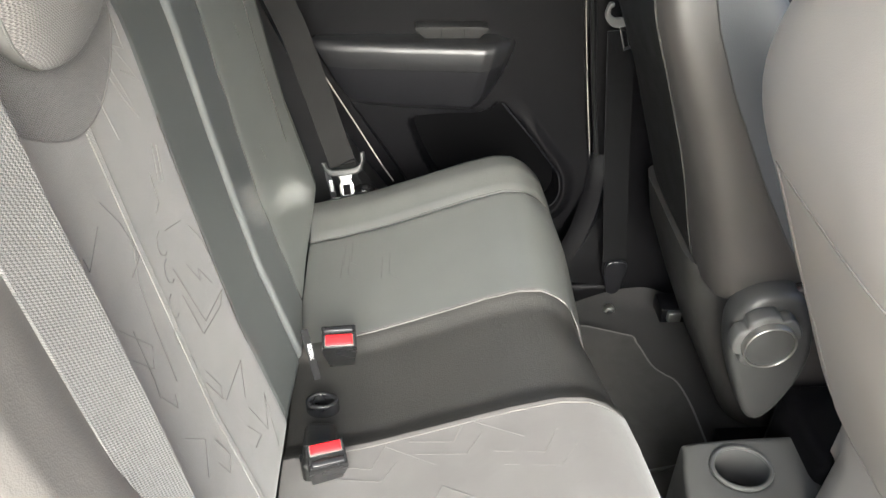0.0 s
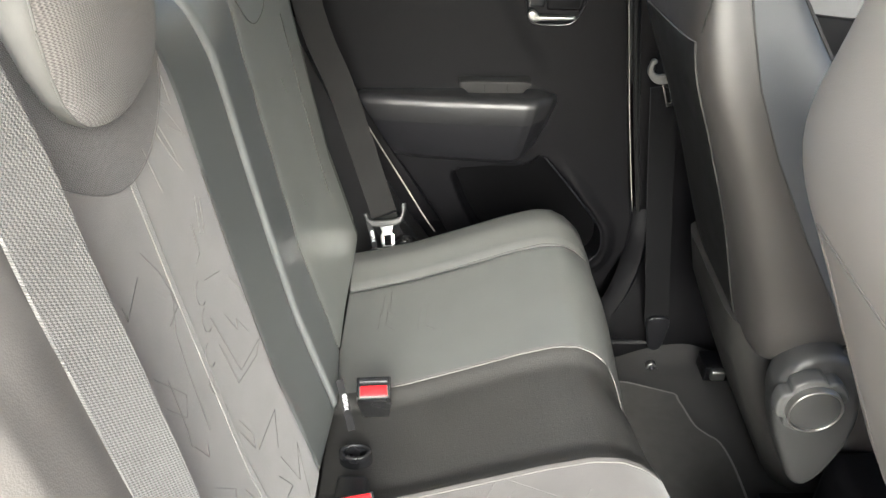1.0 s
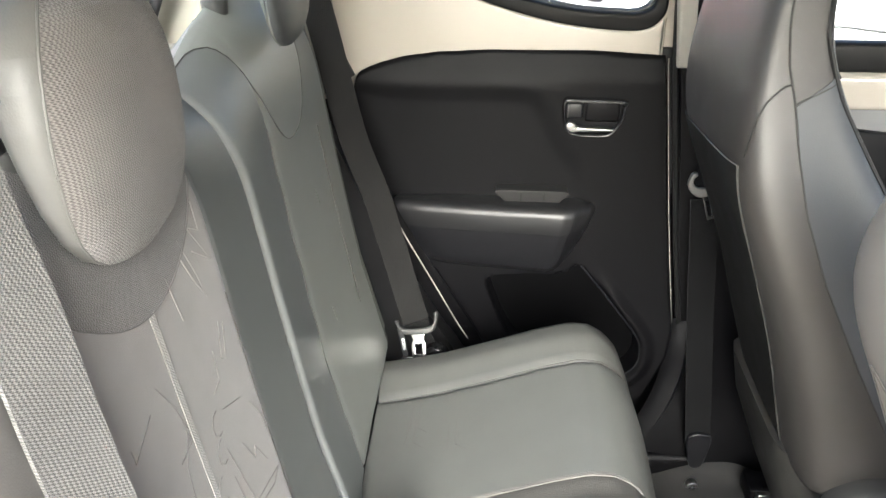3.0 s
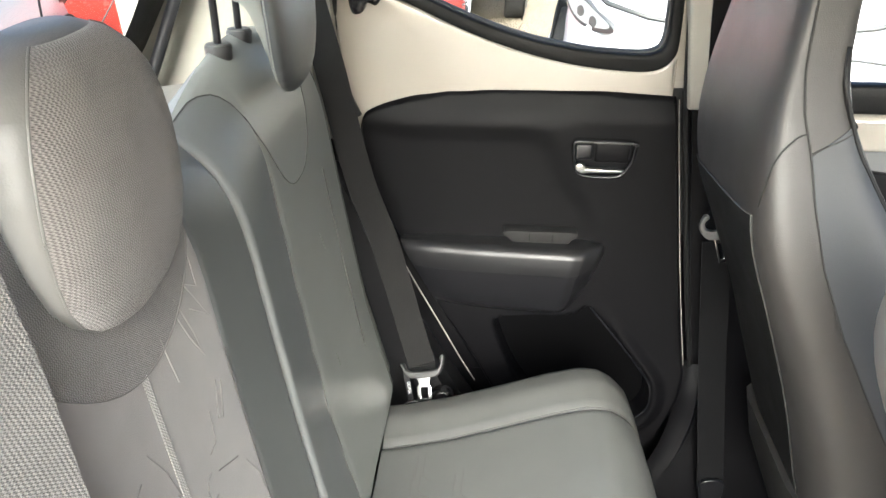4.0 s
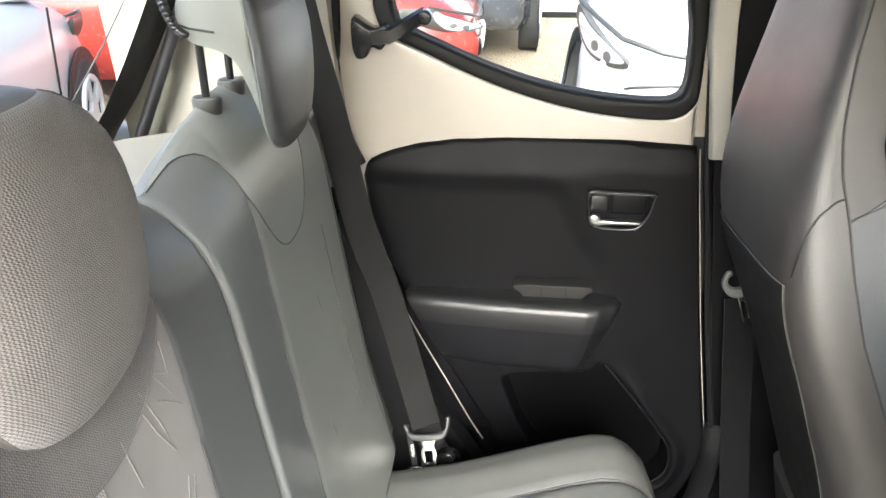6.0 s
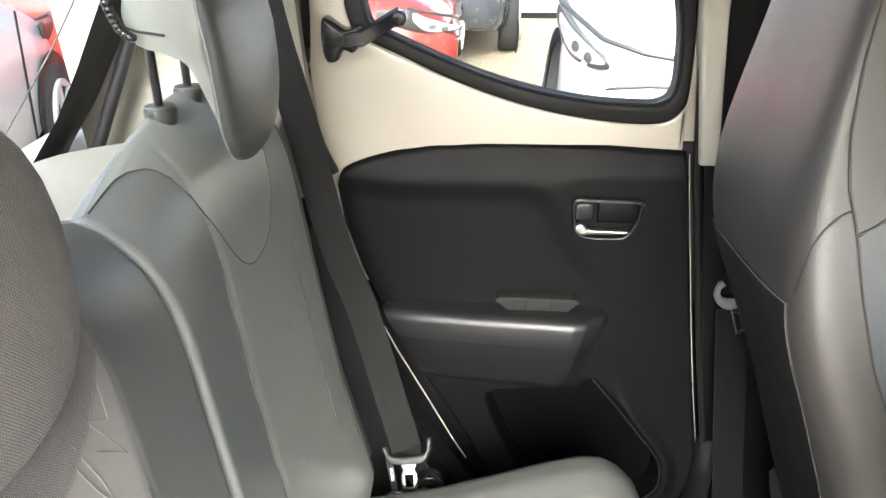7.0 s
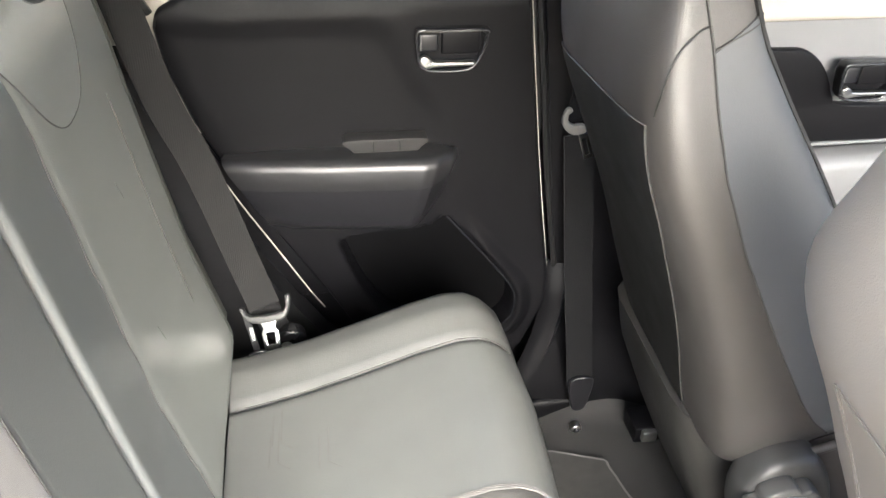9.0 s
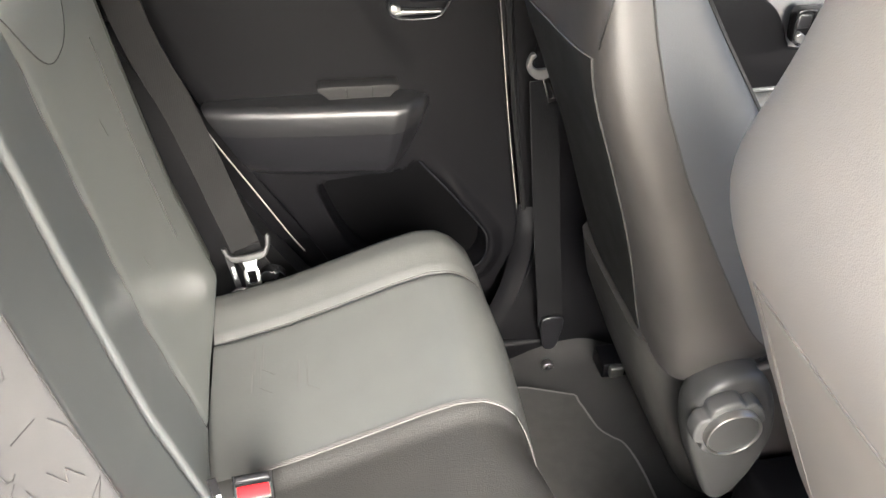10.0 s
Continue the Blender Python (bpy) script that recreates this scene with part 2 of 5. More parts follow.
def grid(f, u0, u1, v0, v1, nu, nv, back=None):
    """A patch f(u, v), with thickness where back gives the way from front to back."""
    bm = bmesh.new()
    rows = []
    for j in range(nv + 1):
        v = v0 + (v1 - v0) * j / nv
        rows.append([bm.verts.new(f(u0 + (u1 - u0) * i / nu, v)) for i in range(nu + 1)])
    for a, b in zip(rows, rows[1:]):
        for i in range(nu):
            bm.faces.new((a[i], a[i + 1], b[i + 1], b[i]))
    if back is not None:
        off = Vector(back)
        rear = [[bm.verts.new(v.co + off) for v in r] for r in rows]
        for a, b in zip(rear, rear[1:]):
            for i in range(nu):
                bm.faces.new((a[i], b[i], b[i + 1], a[i + 1]))
        rim = rows[0][:] + [r[-1] for r in rows[1:]] + rows[-1][-2::-1] + [r[0] for r in rows[-2:0:-1]]
        rim2 = rear[0][:] + [r[-1] for r in rear[1:]] + rear[-1][-2::-1] + [r[0] for r in rear[-2:0:-1]]
        for i in range(len(rim)):
            k = (i + 1) % len(rim)
            bm.faces.new((rim[i], rim2[i], rim2[k], rim[k]))
    return bm


def loft(sections, closed=True, cap=True):
    bm = bmesh.new()
    rows = [[bm.verts.new(p) for p in s] for s in sections]
    n = len(rows[0])
    for a, b in zip(rows, rows[1:]):
        for i in range(n if closed else n - 1):
            k = (i + 1) % n
            bm.faces.new((a[i], a[k], b[k], b[i]))
    if cap:
        bm.faces.new(rows[0])
        bm.faces.new(rows[-1])
    return bm


def smooth(pts, n=8, closed=False):
    """A Catmull-Rom line through the points."""
    P = [Vector(p) for p in pts]
    out = []
    m = len(P)
    for i in range(m if closed else m - 1):
        a = P[(i - 1) % m] if closed or i else P[0]
        b, c = P[i], P[(i + 1) % m]
        d = P[(i + 2) % m] if closed or i + 2 < m else P[-1]
        for k in range(n):
            t = k / n
            out.append(0.5 * (2 * b + (c - a) * t + (2 * a - 5 * b + 4 * c - d) * t * t + (3 * b - a - 3 * c + d) * t ** 3))
    if not closed:
        out.append(P[-1])
    return out


def tube(pts, r, n=6, closed=False):
    P = [Vector(p) for p in pts]
    secs = []
    m = len(P)
    for i, p in enumerate(P):
        a, b = (P[i - 1] if i or closed else p), (P[(i + 1) % m] if i + 1 < m or closed else p)
        d = (b - a).normalized()
        side = d.cross(Vector((0, 0, 1)))
        if side.length < 0.05:
            side = d.cross(Vector((0, 1, 0)))
        side.normalize()
        up = side.cross(d)
        secs.append([p + r * (math.cos(2 * math.pi * k / n) * side + math.sin(2 * math.pi * k / n) * up) for k in range(n)])
    if closed:
        secs.append(secs[0])
    return loft(secs, cap=not closed)


def box(x0, x1, y0, y1, z0, z1, bevel=0.0, seg=3):
    bm = bmesh.new()
    bmesh.ops.create_cube(bm, size=1)
    for v in bm.verts:
        v.co = ((x0 + x1) / 2 + v.co.x * (x1 - x0), (y0 + y1) / 2 + v.co.y * (y1 - y0), (z0 + z1) / 2 + v.co.z * (z1 - z0))
    if bevel:
        bmesh.ops.bevel(bm, geom=bm.edges[:], offset=bevel, segments=seg, affect="EDGES", profile=0.5)
    return bm


def turned(bm, m):
    bmesh.ops.transform(bm, matrix=m, verts=bm.verts)
    return bm


def plate(outlines, y0, y1, bevel=0.002, across="xz"):
    """A plate between two depths. outlines: an outer line and holes, in the plan named by across."""
    cu = bpy.data.curves.new("plate", "CURVE")
    cu.dimensions, cu.fill_mode = "2D", "BOTH"
    b = min(bevel, (y1 - y0) / 2 - 1e-4)
    cu.extrude, cu.bevel_depth, cu.bevel_resolution = (y1 - y0) / 2 - b, b, 2
    cu.offset = -b
    for line in outlines:
        sp = cu.splines.new("POLY")
        sp.points.add(len(line) - 1)
        for p, q in zip(sp.points, line):
            p.co = (q[0], q[1], 0, 1)
        sp.use_cyclic_u = True
    ob = bpy.data.objects.new("plate", cu)
    scene.collection.objects.link(ob)
    bpy.context.view_layer.update()
    me = bpy.data.meshes.new_from_object(ob.evaluated_get(bpy.context.evaluated_depsgraph_get()))
    bpy.data.objects.remove(ob)
    mid = (y0 + y1) / 2
    if across == "xz":
        me.transform(Matrix(((1, 0, 0, 0), (0, 0, -1, mid), (0, 1, 0, 0), (0, 0, 0, 1))))
    elif across == "yz":
        me.transform(Matrix(((0, 0, 1, mid), (1, 0, 0, 0), (0, 1, 0, 0), (0, 0, 0, 1))))
    else:
        me.transform(Matrix.Translation((0, 0, mid)))
    bm = bmesh.new()
    bm.from_mesh(me)
    bpy.data.meshes.remove(me)
    bmesh.ops.remove_doubles(bm, verts=bm.verts, dist=1e-5)
    return bm


def flat(pts, n=6, closed=True):
    return [(p.x, p.y) for p in smooth([(a, b, 0) for a, b in pts], n, closed)]


def ramp(x, xs, ys):
    return float(np.interp(x, xs, ys))


def step(x, a, b):
    t = min(1, max(0, (x - a) / (b - a)))
    return t * t * (3 - 2 * t)


def disc(cx, y0, y1, cz, r, n=32, bevel=0.002):
    """A round plate facing the near side."""
    return plate([[(cx + r * math.cos(2 * math.pi * k / n), cz + r * math.sin(2 * math.pi * k / n)) for k in range(n)]], y0, y1, bevel)

DOOR = 0.682   # inner face of the far doors
MID = 0.10     # the car's middle

# ---- ground and shell of the car ----
solo("ground", grid(lambda u, v: (u, v, -0.32), -400, 400, -400, 400, 8, 8), "asphalt", "sunlit pale worn asphalt yard", "ground", kind="structure")


def floor_z(x, y):
    hump = 0.15 * (1 - step(abs(y - MID), 0.05, 0.12)) * step(x, 0.45, 0.7)
    heel = 0.02 * (1 - step(abs(x - 0.62), 0.03, 0.14)) * step(y, 0.45, 0.6)
    return -0.012 + hump + heel + 0.05 * step(y, 0.60, 0.67) * step(x, 0.5, 0.7) + 0.1 * (1 - step(x, 0.38, 0.42))


solo("floor", grid(lambda u, v: (u, v, floor_z(u, v)), 0.3, 1.9, -0.5, 0.72, 90, 80, back=(0, 0, -0.05)), "carpet", "charcoal moulded carpet floor of the rear footwell", "floor", kind="structure")
solo("floor_rear", box(-0.75, 0.3, -0.52, 0.72, -0.06, 0.05, 0.01), "carpet", "charcoal carpeted floor under the rear bench", "floor", kind="structure")
solo("ceiling", grid(lambda u, v: (u, v, 1.27 - 0.05 * abs((v - MID) / 0.6) ** 3 - 0.02 * ((u - 0.5) / 0.9) ** 2), -0.15, 1.5, -0.50, 0.72, 20, 20, back=(0, 0, 0.03)), "headliner", "pale cream cloth headliner", "ceiling", kind="structure")

# far side: outer skin with the rear window cut out
WIN_OUT = flat([(0.003, 0.968), (0.047, 0.948), (0.122, 0.914), (0.198, 0.887), (0.275, 0.868), (0.351, 0.858), (0.408, 0.858), (0.436, 0.876), (0.443, 0.91), (0.440, 1.017), (0.425, 1.12), (0.395, 1.155), (0.2, 1.175), (0.03, 1.13), (-0.02, 1.04), (-0.015, 0.985)], 5)
WIN_IN = flat([(0.024, 0.981), (0.076, 0.957), (0.151, 0.926), (0.227, 0.903), (0.303, 0.889), (0.371, 0.884), (0.408, 0.886), (0.424, 0.906), (0.424, 0.975), (0.415, 1.03), (0.405, 1.11), (0.385, 1.133), (0.2, 1.15), (0.045, 1.11), (0.005, 1.04), (0.008, 0.995)], 5)
side = thing("wall_far_side", "cream painted inner steel of the closed rear door", "wall", kind="structure")
part("door_frame", plate([[(-0.075, 1.2), (-0.080, 0.9), (-0.075, 0.82), (-0.062, 0.73), (-0.04, 0.66), (-0.012, 0.60), (0.03, 0.60), (0.03, 0.78), (0.445, 0.78), (0.444, 1.2)], WIN_OUT], 0.692, 0.725, 0.006), "paint", side)
win = thing("window_1", "rear quarter window with a wide black rubber surround", "window", kind="structure")
part("window_seal", plate([WIN_OUT, WIN_IN], 0.684, 0.72, 0.005), "rubber", win, "wide matt black rubber window seal")
inner = [(x * 0.985 + 0.0032, z * 0.985 + 0.0152) for x, z in WIN_IN]
part("inner_lip", plate([WIN_IN, inner], 0.694, 0.716, 0.0015), "lip", win, "thin grey inner lip of the seal")
pane = part("pane", plate([WIN_IN], 0.706, 0.709, 0.0005), "glass", win)
pane.visible_shadow = False

# door edge flanges: thin pale lines of paint
solo("trim_front_flange", tube(smooth([(0.4535, 0.687, 0.815), (0.4565, 0.686, 0.785), (0.470, 0.686, 0.68), (0.492, 0.688, 0.52), (0.512, 0.69, 0.39), (0.527, 0.694, 0.30), (0.529, 0.70, 0.262)], 6), 0.0009), "paint", "thin pale painted flange along the door's front edge", "trim", kind="structure")
solo("trim_rear_flange", tube(smooth([(-0.036, 0.660, 0.66), (-0.023, 0.660, 0.625), (-0.002, 0.660, 0.58), (0.017, 0.660, 0.546), (0.043, 0.661, 0.492), (0.088, 0.663, 0.405), (0.126, 0.665, 0.33), (0.148, 0.668, 0.29)], 6), 0.0012), "paint", "thin pale painted flange along the door's rear edge", "trim", kind="structure")
solo("trim_pillar_foot", plate([[(-0.2, 0.30), (0.16, 0.30), (0.10, 0.40), (0.0, 0.58), (-0.05, 0.66), (-0.08, 0.80), (-0.2, 0.80)]], 0.690, 0.70, 0.002), "plastic", "black lower rear pillar trim", "trim", kind="structure")
solo("trim_rear_flange_top", plate([[(-0.044, 0.685), (-0.037, 0.675), (0.012, 0.558), (0.005, 0.556), (-0.030, 0.630)]], 0.660, 0.666, 0.001), "paint", "pale painted tongue of body steel beside the belt", "trim", kind="structure")
solo("trim_door_seal_rear", tube(smooth([(-0.072, 0.68, 1.2), (-0.074, 0.68, 1.0), (-0.078, 0.68, 0.9), (-0.066, 0.68, 0.83), (-0.045, 0.68, 0.78)], 6), 0.006), "rubber", "black rubber door seal on the rear pillar", "trim", kind="structure")
solo("trim_door_seal_front", tube(smooth([(0.446, 0.68, 1.2), (0.450, 0.68, 1.0), (0.465, 0.682, 0.80), (0.482, 0.684, 0.68), (0.503, 0.684, 0.52), (0.522, 0.684, 0.40), (0.538, 0.682, 0.28), (0.52, 0.675, 0.17)], 6), 0.006), "rubber", "black rubber door seal on the centre pillar", "trim", kind="structure")

# centre pillar
solo("trim_pillar_gap", plate([[(0.438, 0.83), (0.476, 0.83), (0.500, 0.58), (0.472, 0.58)]], 0.695, 0.699, 0.001), "rubber", "black gap filler beside the door edge", "trim", kind="structure")
solo("wall_pillar_core", plate([[(0.436, 1.25), (0.441, 0.80), (0.62, 0.80), (0.62, 1.25)]], 0.702, 0.724, 0.002), "paint", "cream painted steel core of the centre pillar", "pillar", kind="structure")
solo("wall_centre_pillar_top", plate([[(0.438, 1.25), (0.441, 1.0), (0.464, 0.806), (0.60, 0.806), (0.60, 1.25)]], 0.66, 0.70, 0.006), "trim_cream", "cream plastic centre pillar cover", "pillar", kind="structure")
solo("wall_centre_pillar_slot", plate([[(0.470, 1.25), (0.474, 1.0), (0.4865, 0.81), (0.60, 0.81), (0.60, 1.25)]], 0.654, 0.662, 0.002), "plastic", "dark belt slot cover of the centre pillar", "pillar", kind="structure")


def pillar_low(u, v):
    z = 0.808 - 0.798 * v
    x = ramp(v, [0, 0.35, 0.7, 0.85, 1], [0.472, 0.507, 0.540, 0.552, 0.56]) - 0.10 * step(v, 0.78, 1.0) * (1 - u) ** 2
    y = 0.668 + 0.012 * (1 - u) ** 3 - 0.035 * step(v, 0.75, 1.0) * (0.5 + 0.5 * u)
    return (x + 0.18 * u, y, z)


solo("wall_centre_pillar_low", grid(pillar_low, 0, 1, 0, 1, 16, 40, back=(0, 0.03, 0)), "plastic", "black grained plastic lower pillar trim", "pillar", kind="structure")
solo("trim_sill_curve", loft([[Vector(p) + Vector((a, b, 0)) for a, b in ((0, 0), (0.012, -0.012), (0.034, -0.016), (0.045, 0.0), (0.03, 0.02))] for p in smooth([(0.524, 0.69, 0.335), (0.515, 0.674, 0.29), (0.505, 0.664, 0.22), (0.48, 0.65, 0.15), (0.44, 0.64, 0.09), (0.38, 0.64, 0.05)], 6)]), "plastic", "black curved sill trim below the door edge", "trim", kind="structure")
solo("trim_sill", box(0.30, 1.7, 0.645, 0.72, -0.03, 0.04, 0.012), "plastic", "black plastic door sill", "trim", kind="structure")

solo("wall_outer_skin", box(-0.45, 1.7, 0.735, 0.75, -0.15, 0.70), "plastic", "dark inner face of the body side", "wall", kind="structure")

# rear end: shelf, hatch glass frame, rear pillar
solo("parcel_shelf", plate([flat([(-0.10, -0.46), (-0.34, -0.46), (-0.365, -0.40), (-0.365, 0.30), (-0.35, 0.46), (-0.27, 0.54), (-0.18, 0.60), (-0.10, 0.60)], 5)], 0.842, 0.867, 0.004, "xy"), "shelf_shaded", "pale cream parcel shelf behind the rear seats", "shelf")
solo("wall_rear_pillar", grid(lambda u, v: (-0.06 - 0.30 * u - 0.04 * v, 0.655 - 0.05 * u * u, 0.75 + 0.5 * v), 0, 1, 0, 1, 14, 14, back=(0, 0.04, 0)), "pillar_shaded", "cream plastic rear pillar trim", "pillar", kind="structure")
solo("wall_wheel_arch", grid(lambda u, v: (-0.42 + 0.62 * u, 0.60 + 0.045 * step(v, 0.35, 0.7) + 0.03 * step(u, 0.5, 0.95) * (1 - v), 0.05 + 0.72 * v * ramp(u, [0, 0.55, 0.645, 0.758, 0.839, 0.919, 1], [1, 0.90, 0.69, 0.49, 0.37, 0.26, 0.18])), 0, 1, 0, 1, 24, 20, back=(0, 0.05, 0)), "plastic_arm", "charcoal wheel arch trim beside the bench", "wheel arch", kind="structure")
solo("wall_tailgate", box(-0.44, -0.38, -0.50, 0.66, 0.05, 0.85, 0.02), "trim_cream", "cream inner panel below the tailgate glass", "tailgate", kind="structure")
hatch = thing("window_2", "frameless tailgate glass with a black edge band", "window", kind="structure")
part("black_band", loft([[(x + 0.002, y - 0.006, z), (x + 0.012, y + 0.02, z), (x + 0.004, y + 0.10, z), (x - 0.03, y + 0.10, z)] for x, y, z in [(-0.392, 0.43, 0.80), (-0.374, 0.478, 0.852), (-0.350, 0.513, 0.90), (-0.317, 0.520, 0.96), (-0.284, 0.520, 1.022), (-0.17, 0.52, 1.24)]]), "rubber", hatch, "black ceramic band at the glass edge")
part("gas_strut", tube([(-0.345, 0.565, 0.82), (-0.25, 0.585, 1.04), (-0.16, 0.59, 1.24)], 0.009, 10), "plastic_soft", hatch, "dark grey gas strut")
gl = part("pane", grid(lambda u, v: (-0.39 + 0.22 * v, -0.5 + 1.06 * u, 0.82 + 0.42 * v), 0, 1, 0, 1, 4, 4, back=(-0.004, 0, 0)), "glass", hatch)
gl.visible_shadow = False
part("heater_wire", tube([(-0.372, 0.35, 0.86), (-0.30, 0.44, 1.0), (-0.19, 0.5, 1.2)], 0.0012, 5), "thread_dark", hatch, "thin dark wire on the glass")

# near side: pillars and sills around the open door, behind the view
solo("wall_near_rear", plate([[(-0.44, 0.05), (-0.10, 0.05), (0.02, 0.45), (-0.12, 0.75), (-0.14, 1.25), (-0.44, 1.25)]], -0.56, -0.50, 0.01, "xz"), "paint", "cream body side behind the open rear door", "wall", kind="structure")
solo("wall_near_front", plate([[(0.62, 0.05), (1.7, 0.05), (1.7, 0.82), (0.75, 0.84), (0.72, 1.25), (0.60, 1.25)]], -0.56, -0.50, 0.01, "xz"), "paint", "cream centre pillar and front door on the near side", "wall", kind="structure")
solo("wall_front", plate([[(-0.5, 0.0), (0.7, 0.0), (0.7, 0.85), (-0.5, 0.85)]], 1.66, 1.72, 0.02, "yz"), "plastic", "black dashboard bulkhead", "dashboard", kind="structure")


# ---- far rear door card ----
def edge_rear(z):
    return ramp(z, [0.06, 0.13, 0.265, 0.33, 0.41, 0.485, 0.565, 0.625, 0.70, 0.76, 0.785, 0.83], [0.33, 0.265, 0.184, 0.150, 0.102, 0.058, 0.015, -0.012, -0.036, -0.044, -0.037, 0.0])


def edge_front(z):
    return ramp(z, [0.06, 0.12, 0.18, 0.262, 0.315, 0.524, 0.79, 0.82], [0.37, 0.44, 0.485, 0.518, 0.522, 0.488, 0.453, 0.449])


def panel_top(x):
    return ramp(x, [-0.046, -0.042, -0.034, -0.018, 0.001, 0.042, 0.10, 0.173, 0.26, 0.34, 0.45], [0.755, 0.772, 0.786, 0.794, 0.801, 0.812, 0.821, 0.8245, 0.8255, 0.825, 0.8185])


POCKET = flat([(0.178, 0.408), (0.186, 0.422), (0.205, 0.428), (0.26, 0.429), (0.315, 0.431), (0.343, 0.449), (0.36, 0.432), (0.421, 0.353), (0.452, 0.312), (0.463, 0.285), (0.460, 0.245), (0.432, 0.217), (0.36, 0.212), (0.29, 0.236), (0.243, 0.27), (0.206, 0.33)], 5)


def inside(px, pz, line):
    hit, near = False, 9.0
    for (ax, az), (bx, bz) in zip(line, line[1:] + line[:1]):
        if (az > pz) != (bz > pz) and px < (bx - ax) * (pz - az) / (bz - az) + ax:
            hit = not hit
        t = max(0, min(1, ((px - ax) * (bx - ax) + (pz - az) * (bz - az)) / ((bx - ax) ** 2 + (bz - az) ** 2 + 1e-9)))
        near = min(near, math.hypot(px - ax - t * (bx - ax), pz - az - t * (bz - az)))
    return near if hit else -near


INSERT = flat([(-0.06, 0.758), (0.05, 0.760), (0.20, 0.762), (0.245, 0.757), (0.268, 0.735), (0.285, 0.70), (0.305, 0.665), (0.33, 0.63), (0.338, 0.57), (0.32, 0.535), (-0.06, 0.535)], 5)


def card(u, v):
    z = 0.07 + (0.827 - 0.07) * v
    x = edge_rear(z) + (edge_front(z) - edge_rear(z)) * u
    top = panel_top(x)
    z = min(z, top)
    y = DOOR - 0.008
    y += 0.004 * step(inside(x, z, INSERT), -0.014, 0.024) + 0.015 * step(z, 0.762, 0.832) * (1 - step(x, 0.25, 0.34)) + 0.013 * step(z, 0.775, 0.832) * step(x, 0.25, 0.34)
    d = inside(x, z, POCKET)
    y += 0.055 * step(d, 0.0, 0.010)
    y -= 0.010 * step(d, -0.032, -0.008) * (1 - step(d, -0.008, 0.003)) * max(step(x, 0.36, 0.42), step(0.30 - z, 0, 0.04))
    edge = min(x - edge_rear(z), edge_front(z) - x, top - z + 0.001)
    y += 0.008 * (1 - step(edge, 0.0, 0.004))
    y -= 0.012 * step(0.40 - z, 0, 0.2)
    y -= 0.010 * step(0.56 - z, 0, 0.05) * (1 - step(x, 0.17, 0.26)) * (1 - step(0.46 - z, 0.0, 0.25))
    return (x, y, z)


door = thing("door_1", "closed black plastic rear door trim panel with armrest and pocket", "door", kind="structure")
part("door_card", grid(card, 0, 1, 0, 1, 120, 150), "plastic", door, "black soft-grained door card", sharp=60)


def arm(x):
    zt = ramp(x, [0.02, 0.10, 0.28, 0.330, 0.352, 0.362], [0.580, 0.582, 0.582, 0.581, 0.574, 0.564])
    zb = ramp(x, [0.02, 0.06, 0.30, 0.335, 0.362], [0.454, 0.452, 0.450, 0.456, 0.49])
    yo = ramp(x, [0.02, 0.06, 0.15, 0.305, 0.322, 0.350, 0.362], [0.640, 0.630, 0.620, 0.611, 0.614, 0.640, 0.672])
    zm = zt + 0.36 * (zb - zt)
    pad = [(0.70, zt - 0.006), (0.672, zt - 0.005), (yo + 0.020, zt - 0.001), (yo + 0.009, zt - 0.002), (yo + 0.002, zt - 0.008), (yo, zt - 0.016), (yo + 0.001, zm + 0.010), (yo + 0.0035, zm + 0.0005), (0.70, zm + 0.0005)]
    low = [(0.70, zm), (yo + 0.004, zm), (yo + 0.009, zm + 0.5 * (zb - zm)), (yo + 0.017, zb + 0.016), (yo + 0.024, zb + 0.005), (yo + 0.036, zb), (0.70, zb)]
    return [[(x - 0.26 * (zt - z) * step(x, 0.24, 0.35) + 0.48 * (zt - z) * max(0.0, 1 - (x - 0.02) / 0.26), y, z) for y, z in ring] for ring in (pad, low)]


# added plate that darkens the recess as shade would
part("pocket_shade_plate", plate([[(0.322 + (x - 0.322) * 0.975, 0.335 + (z - 0.335) * 0.965) for x, z in POCKET]], 0.706, 0.712, 0.001), "pocket_shade", door, "black plate painting the shade inside the door pocket")
part("pocket_rim", tube(smooth([(0.345, 0.671, 0.449), (0.40, 0.669, 0.381), (0.452, 0.666, 0.312), (0.464, 0.663, 0.285), (0.461, 0.661, 0.246), (0.432, 0.660, 0.217)], 6), 0.0016), "plastic_soft", door, "thin dark lip of the pocket")
ARM_X = np.concatenate([np.linspace(0.02, 0.295, 28), np.linspace(0.302, 0.362, 16)])
# one armrest in two tones: the upper part is painted lighter as lit
part("armrest_pad", loft([arm(x)[0] for x in ARM_X]), "plastic_arm", door, "satin armrest top, lightened for light from above", sharp=50)
part("armrest", loft([arm(x)[1] for x in ARM_X]), "plastic_soft", door, "black lower part of the armrest", sharp=50)
pull = part("pull_cup", plate([flat([(0.192, 0.598), (0.25, 0.5985), (0.309, 0.597), (0.300, 0.582), (0.286, 0.574), (0.218, 0.574), (0.202, 0.583)], 4)], 0.652, 0.682, 0.0012), "plastic_cup", door, "dark grey ribbed pull cup")
for x in (0.232, 0.270):
    part("rib", box(x, x + 0.0015, 0.6505, 0.653, 0.576, 0.5955), "plastic", pull)


